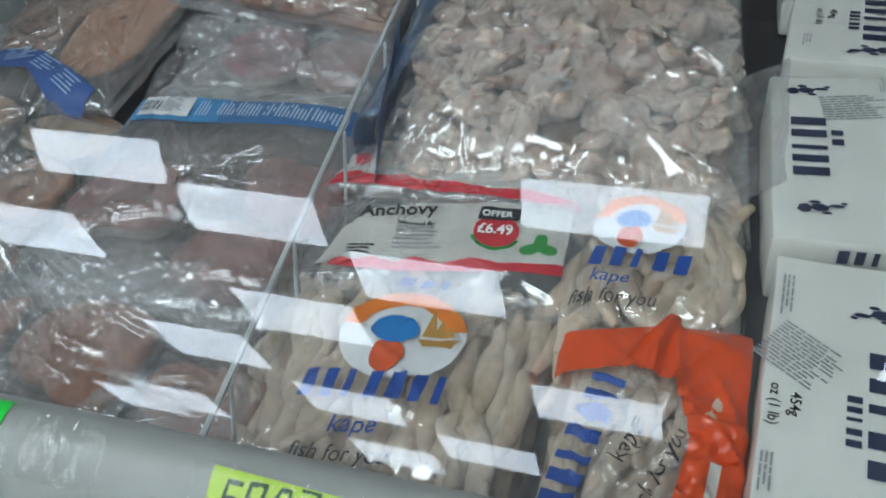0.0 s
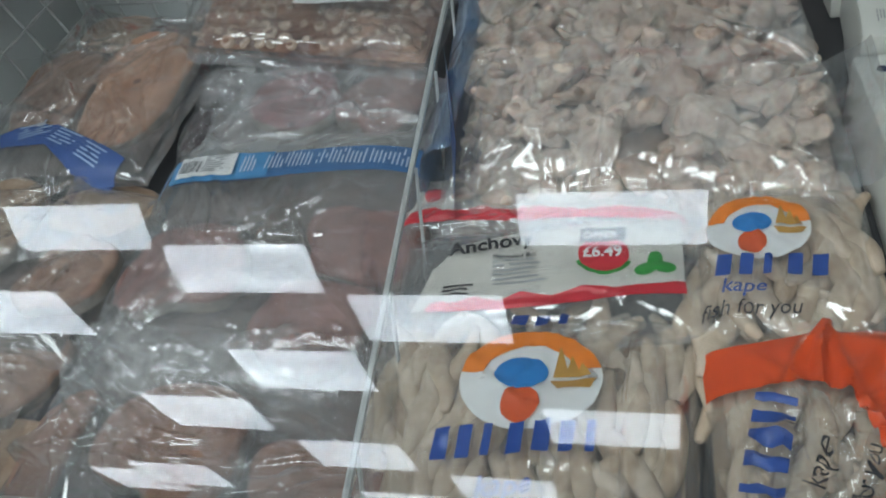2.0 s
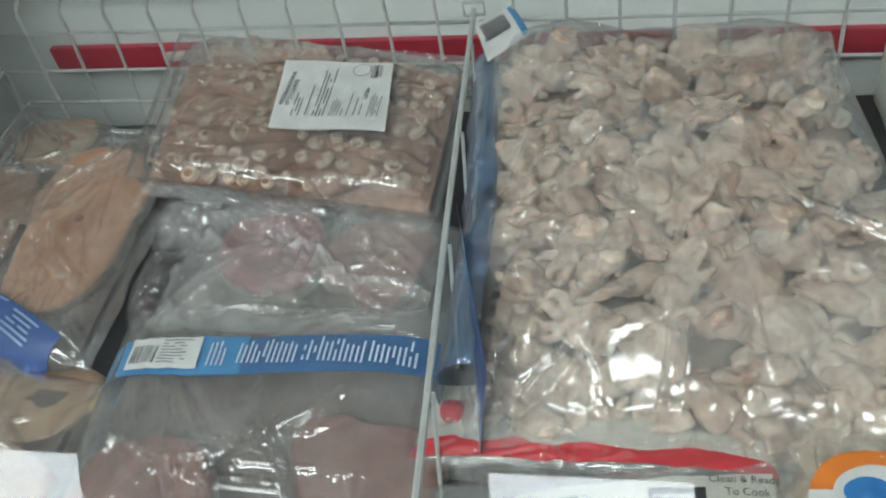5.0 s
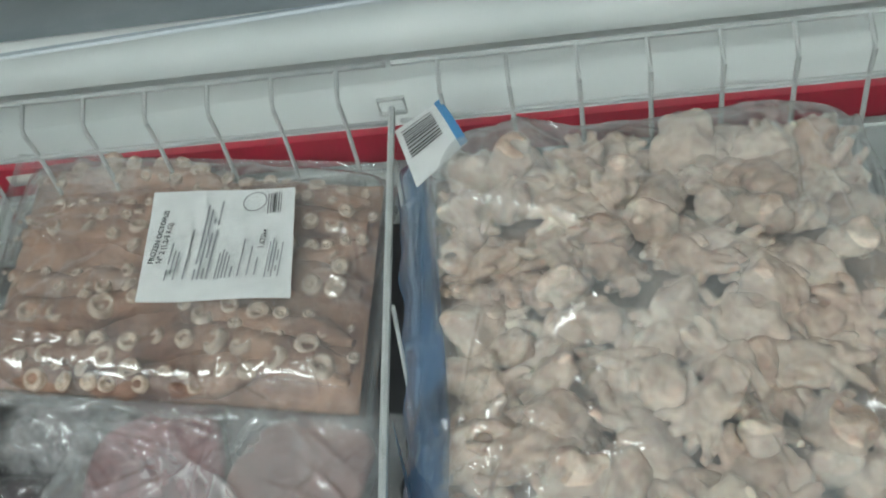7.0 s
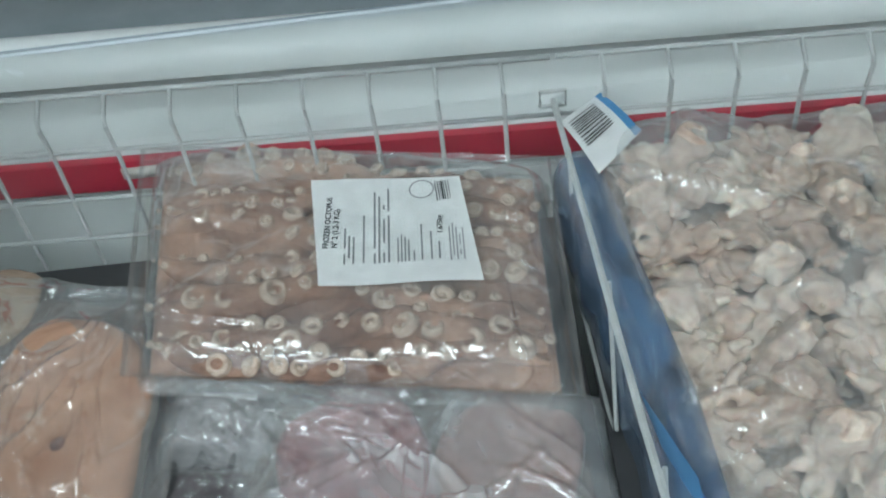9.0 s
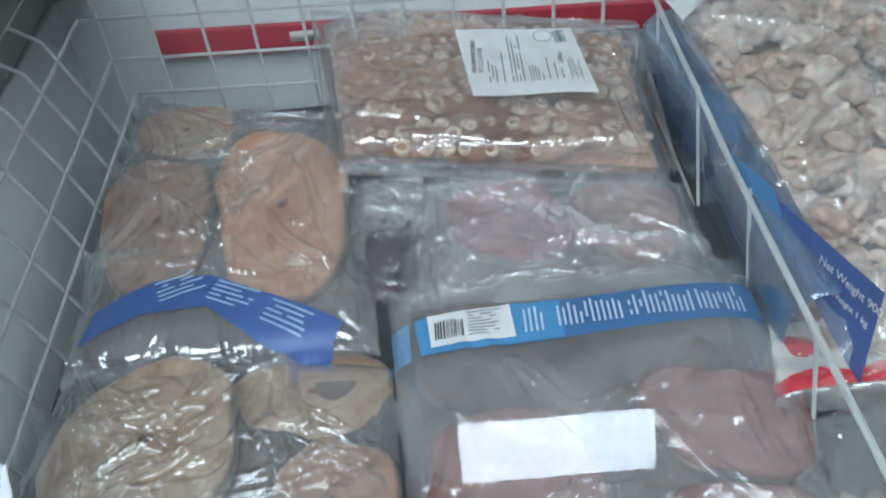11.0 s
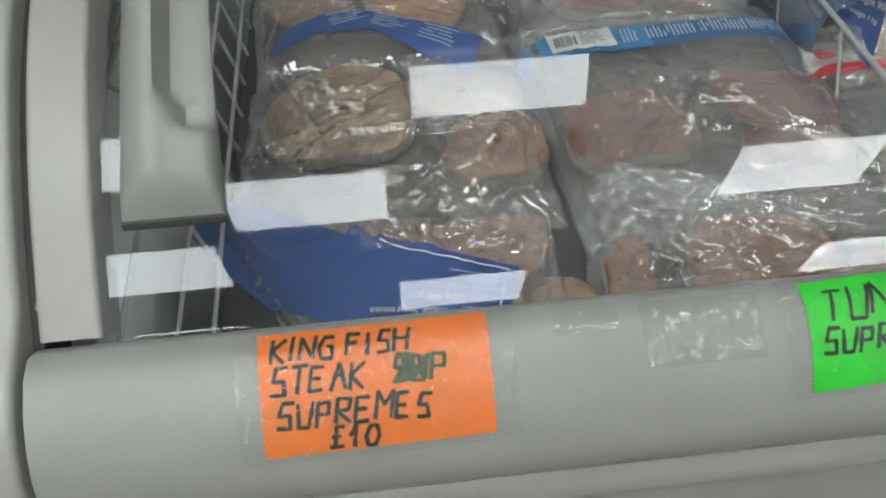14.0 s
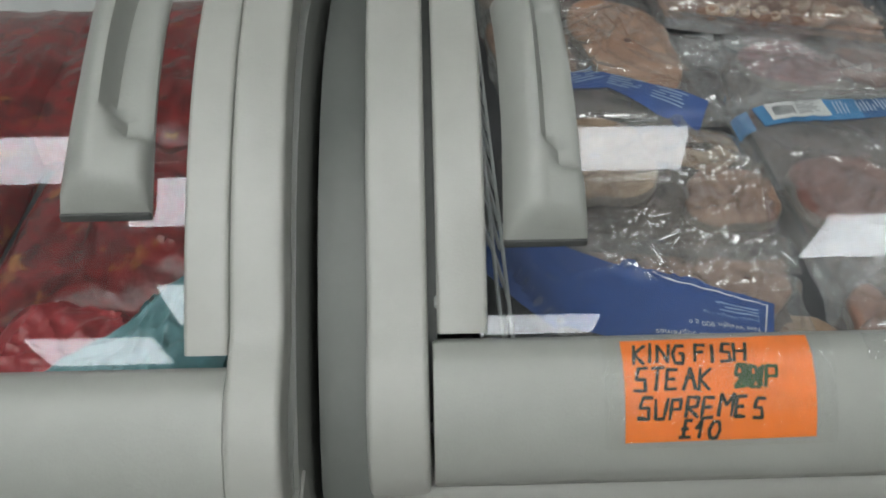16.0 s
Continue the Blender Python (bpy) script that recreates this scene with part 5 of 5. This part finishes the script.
def fillet_bags():
    lab = "clear bag of pale fish fillets, blue mark and orange ends"
    # near bag
    c = [(-0.098, 0.668, 0.840), (0.112, 0.668, 0.840), (0.112, 0.482, 0.838), (-0.098, 0.482, 0.838)]
    p = Pack(c, 0.036, 41, 0.005, 13.0)
    p.fold_gain = 0.45
    p.sink = 0.0
    t = thing("fillet_bag", lab, "fish bag", (0.0, 0.57, 0.84), "fillet bags")
    fill(t, p, 74, 0.036, 92, 38, 3)
    p.film(t, FILM_SOFT, "", 64)
    logo(t, p, 0.013, 0.600, 0.043, 4)
    brand_bars(t, p, -0.040, 0.541, 0.102, 0.020, 7, 5, LOGO_BLUE)
    lettering(p, t, "kape", 0.017, -0.010, 0.520, 5, LOGO_BLUE, 0.0062, 0.0001, 0.2)
    lettering(p, t, "fish for you", 0.014, -0.030, 0.502, 3, BLACKINK, 0.0062, 0.0, 0.25)
    part("end_band", band(p, [(-0.090, 0.506), (-0.060, 0.500), (-0.030, 0.497), (0.030, 0.495), (0.107, 0.500)], [(-0.094, 0.484), (-0.060, 0.484), (-0.030, 0.484), (0.030, 0.484), (0.108, 0.484)], 0.0050), ORANGE, t, "orange printed end")
    brand_bars(t, p, -0.005, 0.640, 0.045, 0.012, 3, 3, LOGO_BLUE)
    # far bag
    c = [(0.106, 0.782, 0.842), (0.222, 0.775, 0.842), (0.228, 0.636, 0.840), (0.106, 0.636, 0.840)]
    p = Pack(c, 0.040, 43, 0.004, 13.0)
    p.fold_gain = 0.45
    p.sink = 0.0
    t = thing("fillet_bag", lab, "fish bag", (0.165, 0.71, 0.84), "fillet bags")
    fill(t, p, 46, 0.034, 90, 34, 6)
    p.film(t, FILM_SOFT, "", 48)
    logo(t, p, 0.150, 0.722, 0.032, -3)
    brand_bars(t, p, 0.120, 0.678, 0.070, 0.017, 5, -1, LOGO_BLUE)
    lettering(p, t, "kape", 0.014, 0.124, 0.664, -2, LOGO_BLUE, 0.0062, 0.0001, 0.2)
    lettering(p, t, "fish for you", 0.0125, 0.112, 0.650, 0, BLACKINK, 0.0062, 0.0, 0.25)
    # bag turned a quarter, with wide orange ends
    c = [(0.108, 0.652, 0.838), (0.240, 0.662, 0.838), (0.232, 0.482, 0.836), (0.114, 0.482, 0.836)]
    p = Pack(c, 0.033, 45, 0.011, 12.0)
    p.fold_gain = 0.7
    p.sink = 0.0
    t = thing("fillet_bag", "bag of fish fillets turned sideways with bright orange ends", "fish bag", (0.17, 0.57, 0.84), "fillet bags")
    fill(t, p, 46, 0.034, 78, 28, 8, 0.008, 0.1, 0.75)
    p.film(t, FILM_SOFT, "", 56)
    part("end_band", band(p, [(0.112, 0.630), (0.150, 0.636), (0.190, 0.650), (0.232, 0.655)], [(0.114, 0.598), (0.150, 0.600), (0.188, 0.598), (0.231, 0.600)], 0.0050), ORANGE, t, "orange printed end")
    part("side_band", band(p, [(0.186, 0.600), (0.200, 0.560), (0.194, 0.520), (0.196, 0.486)], [(0.230, 0.604), (0.232, 0.560), (0.230, 0.520), (0.229, 0.486)], 0.0050), ORANGE, t, "orange printed side")
    brand_bars(t, p, 0.142, 0.500, 0.098, 0.022, 7, 78, LOGO_BLUE)
    lettering(p, t, "kape", 0.016, 0.166, 0.530, 72, BLACKINK, 0.0062, 0.0, 0.2)
    lettering(p, t, "fish for you", 0.013, 0.180, 0.505, 72, BLACKINK, 0.0062, 0.0, 0.2)
    part("tear_tab", band(p, [(0.208, 0.500), (0.212, 0.545)], [(0.214, 0.499), (0.218, 0.544)], 0.0058), CREAMINK, t, "pale printed tab")


fillet_bags()


def anchovy_bags():
    # far pack, mostly under the octopus bag
    c = [(-0.102, 0.832, 0.846), (0.110, 0.790, 0.846), (0.112, 0.728, 0.868), (-0.106, 0.738, 0.860)]
    p = Pack(c, 0.016, 51, 0.002, 18.0)
    t = thing("anchovy_bag", "white and red anchovy pack under the octopus bag", "fish bag", (0.0, 0.77, 0.85), "anchovy packs")
    p.film(t, FILM_SOFT, "", 40)
    part("print_field", band(p, [(-0.090, 0.800), (-0.02, 0.795), (0.10, 0.780)], [(-0.102, 0.752), (0.0, 0.748), (0.106, 0.746)], 0.0012), CREAMINK, t, "white printed field")
    part("wave_border", band(p, [(-0.103, 0.752), (-0.075, 0.755), (-0.06, 0.750), (-0.04, 0.755), (-0.02, 0.749), (0.0, 0.753), (0.03, 0.748), (0.06, 0.751), (0.104, 0.747)], [(-0.104, 0.742), (-0.075, 0.742), (-0.06, 0.742), (-0.04, 0.741), (-0.02, 0.740), (0.0, 0.740), (0.03, 0.740), (0.06, 0.738), (0.106, 0.736)], 0.0024), RED, t, "red wavy border")
    lettering(p, t, "Clean & Ready", 0.008, -0.052, 0.768, -3, BLACKINK, 0.003)
    lettering(p, t, "To Cook", 0.008, -0.046, 0.759, -3, BLACKINK, 0.003)
    part("roundel", disc(p, -0.080, 0.776, 0.008, 0.011, 20, 0.0016), RED, t, "red round seal")
    # near pack
    c = [(-0.092, 0.726, 0.862), (0.118, 0.752, 0.866), (0.120, 0.644, 0.858), (-0.092, 0.634, 0.856)]
    p = Pack(c, 0.017, 53, 0.0028, 16.0)
    p.fold_gain = 0.5
    t = thing("anchovy_bag", "clear anchovy pack with white label field and red wavy border", "fish bag", (0.0, 0.69, 0.86), "anchovy packs")
    p.film(t, FILM, "", 64)
    top = [(-0.072, 0.660), (-0.064, 0.688), (-0.046, 0.710), (-0.010, 0.722), (0.050, 0.731), (0.102, 0.738)]
    low = [(-0.075, 0.655), (-0.050, 0.656), (-0.015, 0.659), (0.020, 0.663), (0.060, 0.668), (0.104, 0.673)]
    part("print_field", band(p, top, low, 0.0014), CREAMINK, t, "off-white printed field")
    part("wave_border", band(p, [(-0.060, 0.660), (-0.045, 0.660), (-0.03, 0.664), (-0.015, 0.661), (0.0, 0.668), (0.02, 0.666), (0.04, 0.673), (0.06, 0.672), (0.104, 0.681)], [(-0.064, 0.653), (-0.045, 0.653), (-0.03, 0.654), (-0.015, 0.655), (0.0, 0.657), (0.02, 0.659), (0.04, 0.662), (0.06, 0.665), (0.105, 0.671)], 0.0026), RED, t, "red wavy border")
    lettering(p, t, "Anchovy", 0.0165, -0.052, 0.6965, 11, BLACKINK, 0.0052, 0.0004)
    bars(p, t, -0.022, 0.693, 0.036, 0.022, 6, 6, GREYINK, 0.003, 101)
    lettering(p, t, "Imported By:", 0.0055, -0.022, 0.695, 6, BLACKINK, 0.0031, 0.0001)
    bars(p, t, -0.054, 0.673, 0.022, 0.010, 3, 4, BLACKINK, 0.003, 102)
    part("roundel", disc(p, 0.052, 0.700, 0.0165, 0.015, 0, 0.0030), RED, t, "red round price seal")
    part("roundel_edge", disc(p, 0.052, 0.700, 0.0190, 0.0172, 0, 0.0024, 200, 340, 0.85, 1), GREENINK, t, "green arc under the seal")
    part("offer_flash", patch(p, [(0.036, 0.7215), (0.066, 0.7245), (0.066, 0.7125), (0.036, 0.7085)], 0.0036), BLACKINK, t, "black offer flash")
    lettering(p, t, "Clean & Ready", 0.0062, 0.068, 0.7275, 4, BLACKINK, 0.0042)
    lettering(p, t, "To Cook", 0.0062, 0.076, 0.7205, 4, BLACKINK, 0.0042)
    lettering(p, t, "OFFER", 0.0078, 0.0385, 0.712, 5, WHITEINK, 0.0046, 0.0002)
    lettering(p, t, "\u00a36.49", 0.0115, 0.0385, 0.696, 4, WHITEINK, 0.0042, 0.0003)
    for a, b, r in ((0.080, 0.688, 30), (0.090, 0.690, -10), (0.085, 0.695, 80)):
        part("leaf", disc(p, a, b, 0.0085, 0.0048, r, 0.0034), GREENINK, t, "green printed leaf")


anchovy_bags()


def cartons():
    dims = [(0.905, 1.040, 0.902, -4.0, 0.010), (0.712, 0.895, 0.898, 2.5, 0.0), (0.520, 0.700, 0.888, -3.0, 0.004), (1.045, 1.135, 0.898, 2.0, 0.004)]
    for k, (y0, y1, zt, rot, dx) in enumerate(dims):
        x0, x1 = 0.232 + dx, 0.385 + dx
        cx, cy = (x0 + x1) / 2, (y0 + y1) / 2
        t = thing("carton", "white waxed cardboard carton with black printing, frozen", "carton", (cx, cy, 0.838), "cartons in a row")
        turn = Matrix.Translation((cx, cy, 0)) @ Matrix.Rotation(radians(rot), 4, "Z") @ Matrix.Translation((-cx, -cy, 0))
        bm = box(x0, x1, y0, y1, 0.838, zt, 0.0035)
        bmesh.ops.subdivide_edges(bm, edges=[e for e in bm.edges if e.calc_length() > 0.04], cuts=6, use_grid_fill=True)
        for v in bm.verts:
            v.co += Vector((noise.noise(v.co * 30), noise.noise(v.co * 30 + Vector((5, 0, 0))), noise.noise(v.co * 22 + Vector((0, 9, 0))))) * 0.0014
        bmesh.ops.transform(bm, matrix=turn, verts=bm.verts)
        part("carton_body", bm, CARTON, t)
        def flat(bm2, lift=0.0016):
            for v in bm2.verts:
                v.co.z = zt + lift
            bmesh.ops.transform(bm2, matrix=turn, verts=bm2.verts)
            return bm2

        def mark(u, w, width, height, n, ink, way):
            """Plain shapes in a row along the carton: u from its side, w from its far end; way -1 reads towards the near end."""
            cell = width / n
            for i, blocks in plain_marks(n):
                for a0, a1, b0, b1 in blocks:
                    ya, yb2 = y1 - w - (i + a0) * cell, y1 - w - (i + a1) * cell
                    if way > 0:
                        ya, yb2 = y1 - w - width + (i + a0) * cell, y1 - w - width + (i + a1) * cell
                    xa, xb = (x0 + u + b0 * height, x0 + u + b1 * height) if way < 0 else (x0 + u + (1 - b0) * height, x0 + u + (1 - b1) * height)
                    bm2 = bmesh.new()
                    bm2.faces.new([bm2.verts.new((*q, 0)) for q in ((xa, ya), (xb, ya), (xb, yb2), (xa, yb2))])
                    bmesh.ops.recalc_face_normals(bm2, faces=bm2.faces)
                    part("brand_mark", flat(bm2), ink, t, smooth=False)

        def print_block(u, w, length, depth, n, rot2):
            rnd = random.Random(k * 7 + int(u * 1000))
            m4 = pose(x0 + u, y1 - w, 0, 0, 0, rot2)
            sp = bmesh.new()
            for i in range(n):
                ln, at = length * rnd.uniform(0.7, 1.0), 0.0
                while at < ln:
                    step = rnd.uniform(0.003, 0.009)
                    q = [(at, -i * depth / n), (at + step, -i * depth / n), (at + step, -(i + 0.45) * depth / n), (at, -(i + 0.45) * depth / n)]
                    sp.faces.new([sp.verts.new(m4 @ Vector((*a, 0))) for a in q])
                    at += step + 0.0012
            part("small_print", flat(sp), GREYINK, t, smooth=False)

        def words(body, size, u, w, rot2):
            part("lettering", flat(text_bm(body, size, x0 + u, y1 - w, rot2, 0.0001)), BLACKINK, t, smooth=False)

        def emblem(u, w, way):
            for a, b, rx, ry in ((0, 0, 0.0060, 0.0036), (0.0095, 0.0012, 0.0046, 0.0042), (-0.0105, -0.0022, 0.0050, 0.0017), (-0.004, 0.0050, 0.0032, 0.0014), (0.003, -0.0052, 0.0036, 0.0015), (-0.015, -0.0050, 0.0022, 0.0012)):
                part("emblem", flat(disc_flat(x0 + u + a * way, y1 - w + b * way, rx, ry)), NAVY if a < 0.01 else GREYINK, t, "plain dark emblem")

        L = y1 - y0
        if k == 1:
            emblem(0.026, 0.022, -1)
            mark(0.014, 0.052, 0.070, 0.024, 5, NAVY, 1)
            mark(0.041, 0.066, 0.022, 0.008, 2, NAVY, 1)
            emblem(0.030, 0.153, -1)
            print_block(0.034, 0.030, 0.044, 0.030, 10, 8)
            words("Poids Net 454g", 0.0075, 0.086, 0.100, 90)
            words("Net Wt. 16 oz (1 lb)", 0.0075, 0.095, 0.106, 90)
            print_block(0.078, 0.020, 0.016, 0.008, 4, 90)
            print_block(0.086, 0.150, 0.022, 0.008, 4, 90)
            # the near end's own marks, upright on the side of the carton
            for i, blocks in plain_marks(5):
                for a0, a1, b0, b1 in blocks:
                    bm2 = bmesh.new()
                    bm2.faces.new([bm2.verts.new((x0 + 0.040 + (i + a) * 0.0105, y0 - 0.0022, zt - 0.017 + b * 0.012)) for a, b in ((a0, b0), (a1, b0), (a1, b1), (a0, b1))])
                    bmesh.ops.transform(bm2, matrix=turn, verts=bm2.verts)
                    part("brand_mark", bm2, NAVY, t, smooth=False)
        else:
            emblem(0.062, 0.040 if k == 2 else L - 0.018, 1)
            mark(0.056, 0.068 if k == 2 else L - 0.095, 0.090 if k == 2 else 0.066, 0.023, 5, NAVY, -1)
            mark(0.045, 0.102 if k == 2 else L - 0.075, 0.036 if k == 2 else 0.030, 0.008, 5, NAVY, -1)
            if k == 2:
                print_block(0.010, 0.056, 0.040, 0.034, 13, -33)
                words("454g", 0.0085, 0.016, 0.108, -90)
                words("oz (1 lb)", 0.0085, 0.005, 0.104, -90)
                print_block(0.012, 0.018, 0.028, 0.008, 3, -90)
                print_block(0.010, 0.150, 0.024, 0.008, 3, -90)
            else:
                words("454g", 0.0075, 0.030, L - 0.075, -90)
                words("oz (1 lb)", 0.0075, 0.020, L - 0.075, -90)
                print_block(0.018, L - 0.035, 0.018, 0.007, 3, -90)


def disc_flat(x, y, rx, ry, n=18):
    bm = bmesh.new()
    bm.faces.new([bm.verts.new((x + rx * math.cos(2 * math.pi * i / n) * (1 + 0.2 * math.sin(i * 2.1)), y + ry * math.sin(2 * math.pi * i / n), 0)) for i in range(n)])
    return bm


cartons()


# ---- price cards on the front bar ----
BAR = [(0.466, 0.946), (0.456, 0.9525), (0.444, 0.9505), (0.430, 0.942), (0.418, 0.930), (0.409, 0.917), (0.404, 0.903), (0.403, 0.890)]


def on_bar(s, lift=0.0012):
    """A place s metres down the bar's face from its top edge."""
    for a, b in zip(BAR, BAR[1:]):
        d = math.dist(a, b)
        if s <= d or b is BAR[-1]:
            k = s / d
            ny, nz = -(a[1] - b[1]) / d, (a[0] - b[0]) / d
            return a[0] + (b[0] - a[0]) * k + ny * lift, a[1] + (b[1] - a[1]) * k + nz * lift
        s -= d


def lay(bm, lift):
    """Wrap a flat drawing (x along the bar, y down to minus) round the bar's face."""
    for v in bm.verts:
        y, z = on_bar(max(0.0, -v.co.y), lift + v.co.z)
        v.co = Vector((v.co.x, y, z))
    return bm


def flat_grid(x0, x1, s0, s1, skew=0.0, n=12, m=14):
    rows = [[(x0 + (x1 - x0) * i / n, -(s0 + (s1 - s0) * j / m + skew * i / n), 0) for i in range(n + 1)] for j in range(m + 1)]
    return loft(rows[::-1])


STROKES = {
    "K": "00-02,52-01-50", "I": "10-12", "N": "00-02-60-62", "G": "62-22-01-20-60-61-41", "F": "02-00,02-52,01-41", "S": "62-22-11-51-60-10", "H": "00-02,60-62,01-61",
    "T": "02-62,32-30", "E": "52-02-00-50,01-41", "A": "00-32-60,11-51", "U": "02-10-50-62", "P": "00-02-52-51-01", "R": "00-02-52-51-01-60", "M": "00-02-31-62-60", "O": "20-01-22-52-61-50-20",
    "Z": "02-62-00-60", "'": "12-11", "1": "11-32-30", "0": "20-01-22-52-61-50-20", "\u00a3": "52-22-20-00-60,01-41", "#": "01-61,02-22-61,10-52-60,00-62,11-50-22"}


def stroke_text(body, size, x, s, pen=0.00105, seed=3):
    """Hand-drawn capitals: each stroke is a flat pen ribbon with a little shake."""
    rnd = random.Random(seed + len(body))
    bm = bmesh.new()
    at = x
    for ch in body:
        if ch == " ":
            at += size * 0.45
            continue
        dy = rnd.uniform(-0.06, 0.06) * size
        k = rnd.uniform(0.92, 1.1) * size
        for line in STROKES[ch].split(","):
            pts = []
            for q in line.split("-"):
                px, py = int(q[0]) / 6 * 0.62, int(q[1]) / 2
                pts.append(Vector((at + (px + 0.18 * py + rnd.uniform(-0.03, 0.03)) * k, -s + dy + (py + rnd.uniform(-0.03, 0.03)) * k, 0)))
            fine = []
            for p0, p1 in zip(pts, pts[1:]):
                fine += [p0.lerp(p1, i / 5) for i in range(5)]
            fine.append(pts[-1])
            for p0, p1 in zip(fine, fine[1:]):
                d = (p1 - p0)
                n = Vector((-d.y, d.x, 0)).normalized() * pen * rnd.uniform(0.75, 1.1)
                e = d.normalized() * pen * 0.4
                bm.faces.new([bm.verts.new(q) for q in (p0 - n - e, p1 - n + e, p1 + n + e, p0 + n - e)])
        at += size * (rnd.uniform(0.80, 0.86) if ch not in "'I" else 0.5)
    return bm


def price_card(name, label, x0, x1, s0, s1, material, lines, skew=0.0):
    y, z = on_bar((s0 + s1) / 2)
    t = thing(name, label, "price card", ((x0 + x1) / 2, y, z), "hand-written price cards")
    card = part("card", lay(flat_grid(x0, x1, s0, s1, skew), 0.0010), material, t)
    for body, size, dx, ds, ink in lines:
        part("lettering", lay(stroke_text(body, size, x0 + dx, s0 + ds), 0.0016), ink, t, smooth=False)
    tp = part("tape", lay(flat_grid(x0 - 0.012, x1 + 0.012, s0 - 0.002, s1 + 0.003, skew), 0.0022), TAPE, t, "clear sticky tape over the card")
    return t


price_card("price_card", "neon orange card with green marker lettering taped to the bar", -0.532, -0.421, 0.013, 0.073, CARD_O,
    [("KING FISH", 0.0105, 0.006, 0.0145, MARKER), ("STEAK", 0.0115, 0.004, 0.0295, MARKER), ("SUPREMES", 0.0115, 0.006, 0.0455, MARKER), ("\u00a310", 0.0095, 0.031, 0.0575, MARKER), ("SUP", 0.0115, 0.062, 0.0290, SCRIBBLE), ("##", 0.0105, 0.064, 0.0285, SCRIBBLE)], -0.0015)
price_card("price_card", "neon green card with black marker lettering taped to the bar", -0.262, -0.152, 0.013, 0.069, CARD_G,
    [("TUNA", 0.0152, 0.008, 0.0200, MARKER), ("SUPREMES", 0.0116, 0.005, 0.0365, MARKER), ("\u00a3 10", 0.0115, 0.041, 0.0525, MARKER)], -0.006)
price_card("price_card", "neon yellow card with green marker lettering on the bar", -0.022, 0.090, 0.018, 0.070, CARD_Y,
    [("FROZ", 0.0150, 0.008, 0.020, SCRIBBLE)], 0.004)


def tape_bits():
    for i, (x0, x1, s0, s1) in enumerate(((-0.388, -0.356, 0.010, 0.028), (-0.345, -0.285, 0.014, 0.048), (-0.135, -0.085, 0.012, 0.046))):
        bm = flat_grid(x0, x1, s0, s1, 0.0, 24, 16)
        for v in bm.verts:
            v.co.z = 0.0009 * ridges(v.co.x, v.co.y, i + 60, 60.0) + 0.0003
        y, z = on_bar((s0 + s1) / 2)
        t = part("tape_patch", lay(bm, 0.0010), TAPE2)
        tagged(t, "crumpled leftover strip of clear sticky tape", "tape", "tape left on the bar")


tape_bits()


# ---- packs in the other freezer ----
def red_packs():
    spots = [((-0.990, 0.800, 0.83), (-0.800, 0.805, 0.83), (-0.795, 0.580, 0.83), (-1.000, 0.560, 0.83), REDBAG, "glossy red pouch of frozen food"),
             ((-0.960, 0.600, 0.83), (-0.805, 0.560, 0.83), (-0.800, 0.470, 0.83), (-0.980, 0.460, 0.83), REDBAG2, "crumpled plain red pouch"),
             ((-0.850, 0.530, 0.858), (-0.784, 0.640, 0.862), (-0.782, 0.448, 0.846), (-0.960, 0.448, 0.846), TEALBAG, "teal and grey pouch"),
             ((-1.050, 1.120, 0.83), (-0.800, 1.120, 0.83), (-0.800, 0.800, 0.83), (-1.050, 0.800, 0.83), REDBAG, "printed red pouch at the back"),
             ((-1.250, 1.110, 0.83), (-1.010, 1.110, 0.83), (-1.010, 0.480, 0.83), (-1.250, 0.480, 0.83), REDBAG, "large red pouch")]
    for i, (a, b, c, d, m, lab) in enumerate(spots):
        p = Pack([a, b, c, d], 0.04, 70 + i, 0.006, 14.0)
        cen = sum((Vector(q) for q in (a, b, c, d)), Vector()) / 4
        t = thing("pouch", lab + ", lying in the neighbouring freezer", "food pouch", cen, "pouches")
        ob = p.film(t, m, "", 48)
        ob.name = "pouch_skin"
    # added sheet, coloured near-black for the shade under the pouches
    f = part("shaded_depth_shelf", box(-1.30, -0.775, 0.44, 1.10, 0.82, 0.828), SHADE_SHEET)
    tagged(f, "near-black sheet for the shaded depth in the neighbouring freezer", "basket", kind="structure")


red_packs()
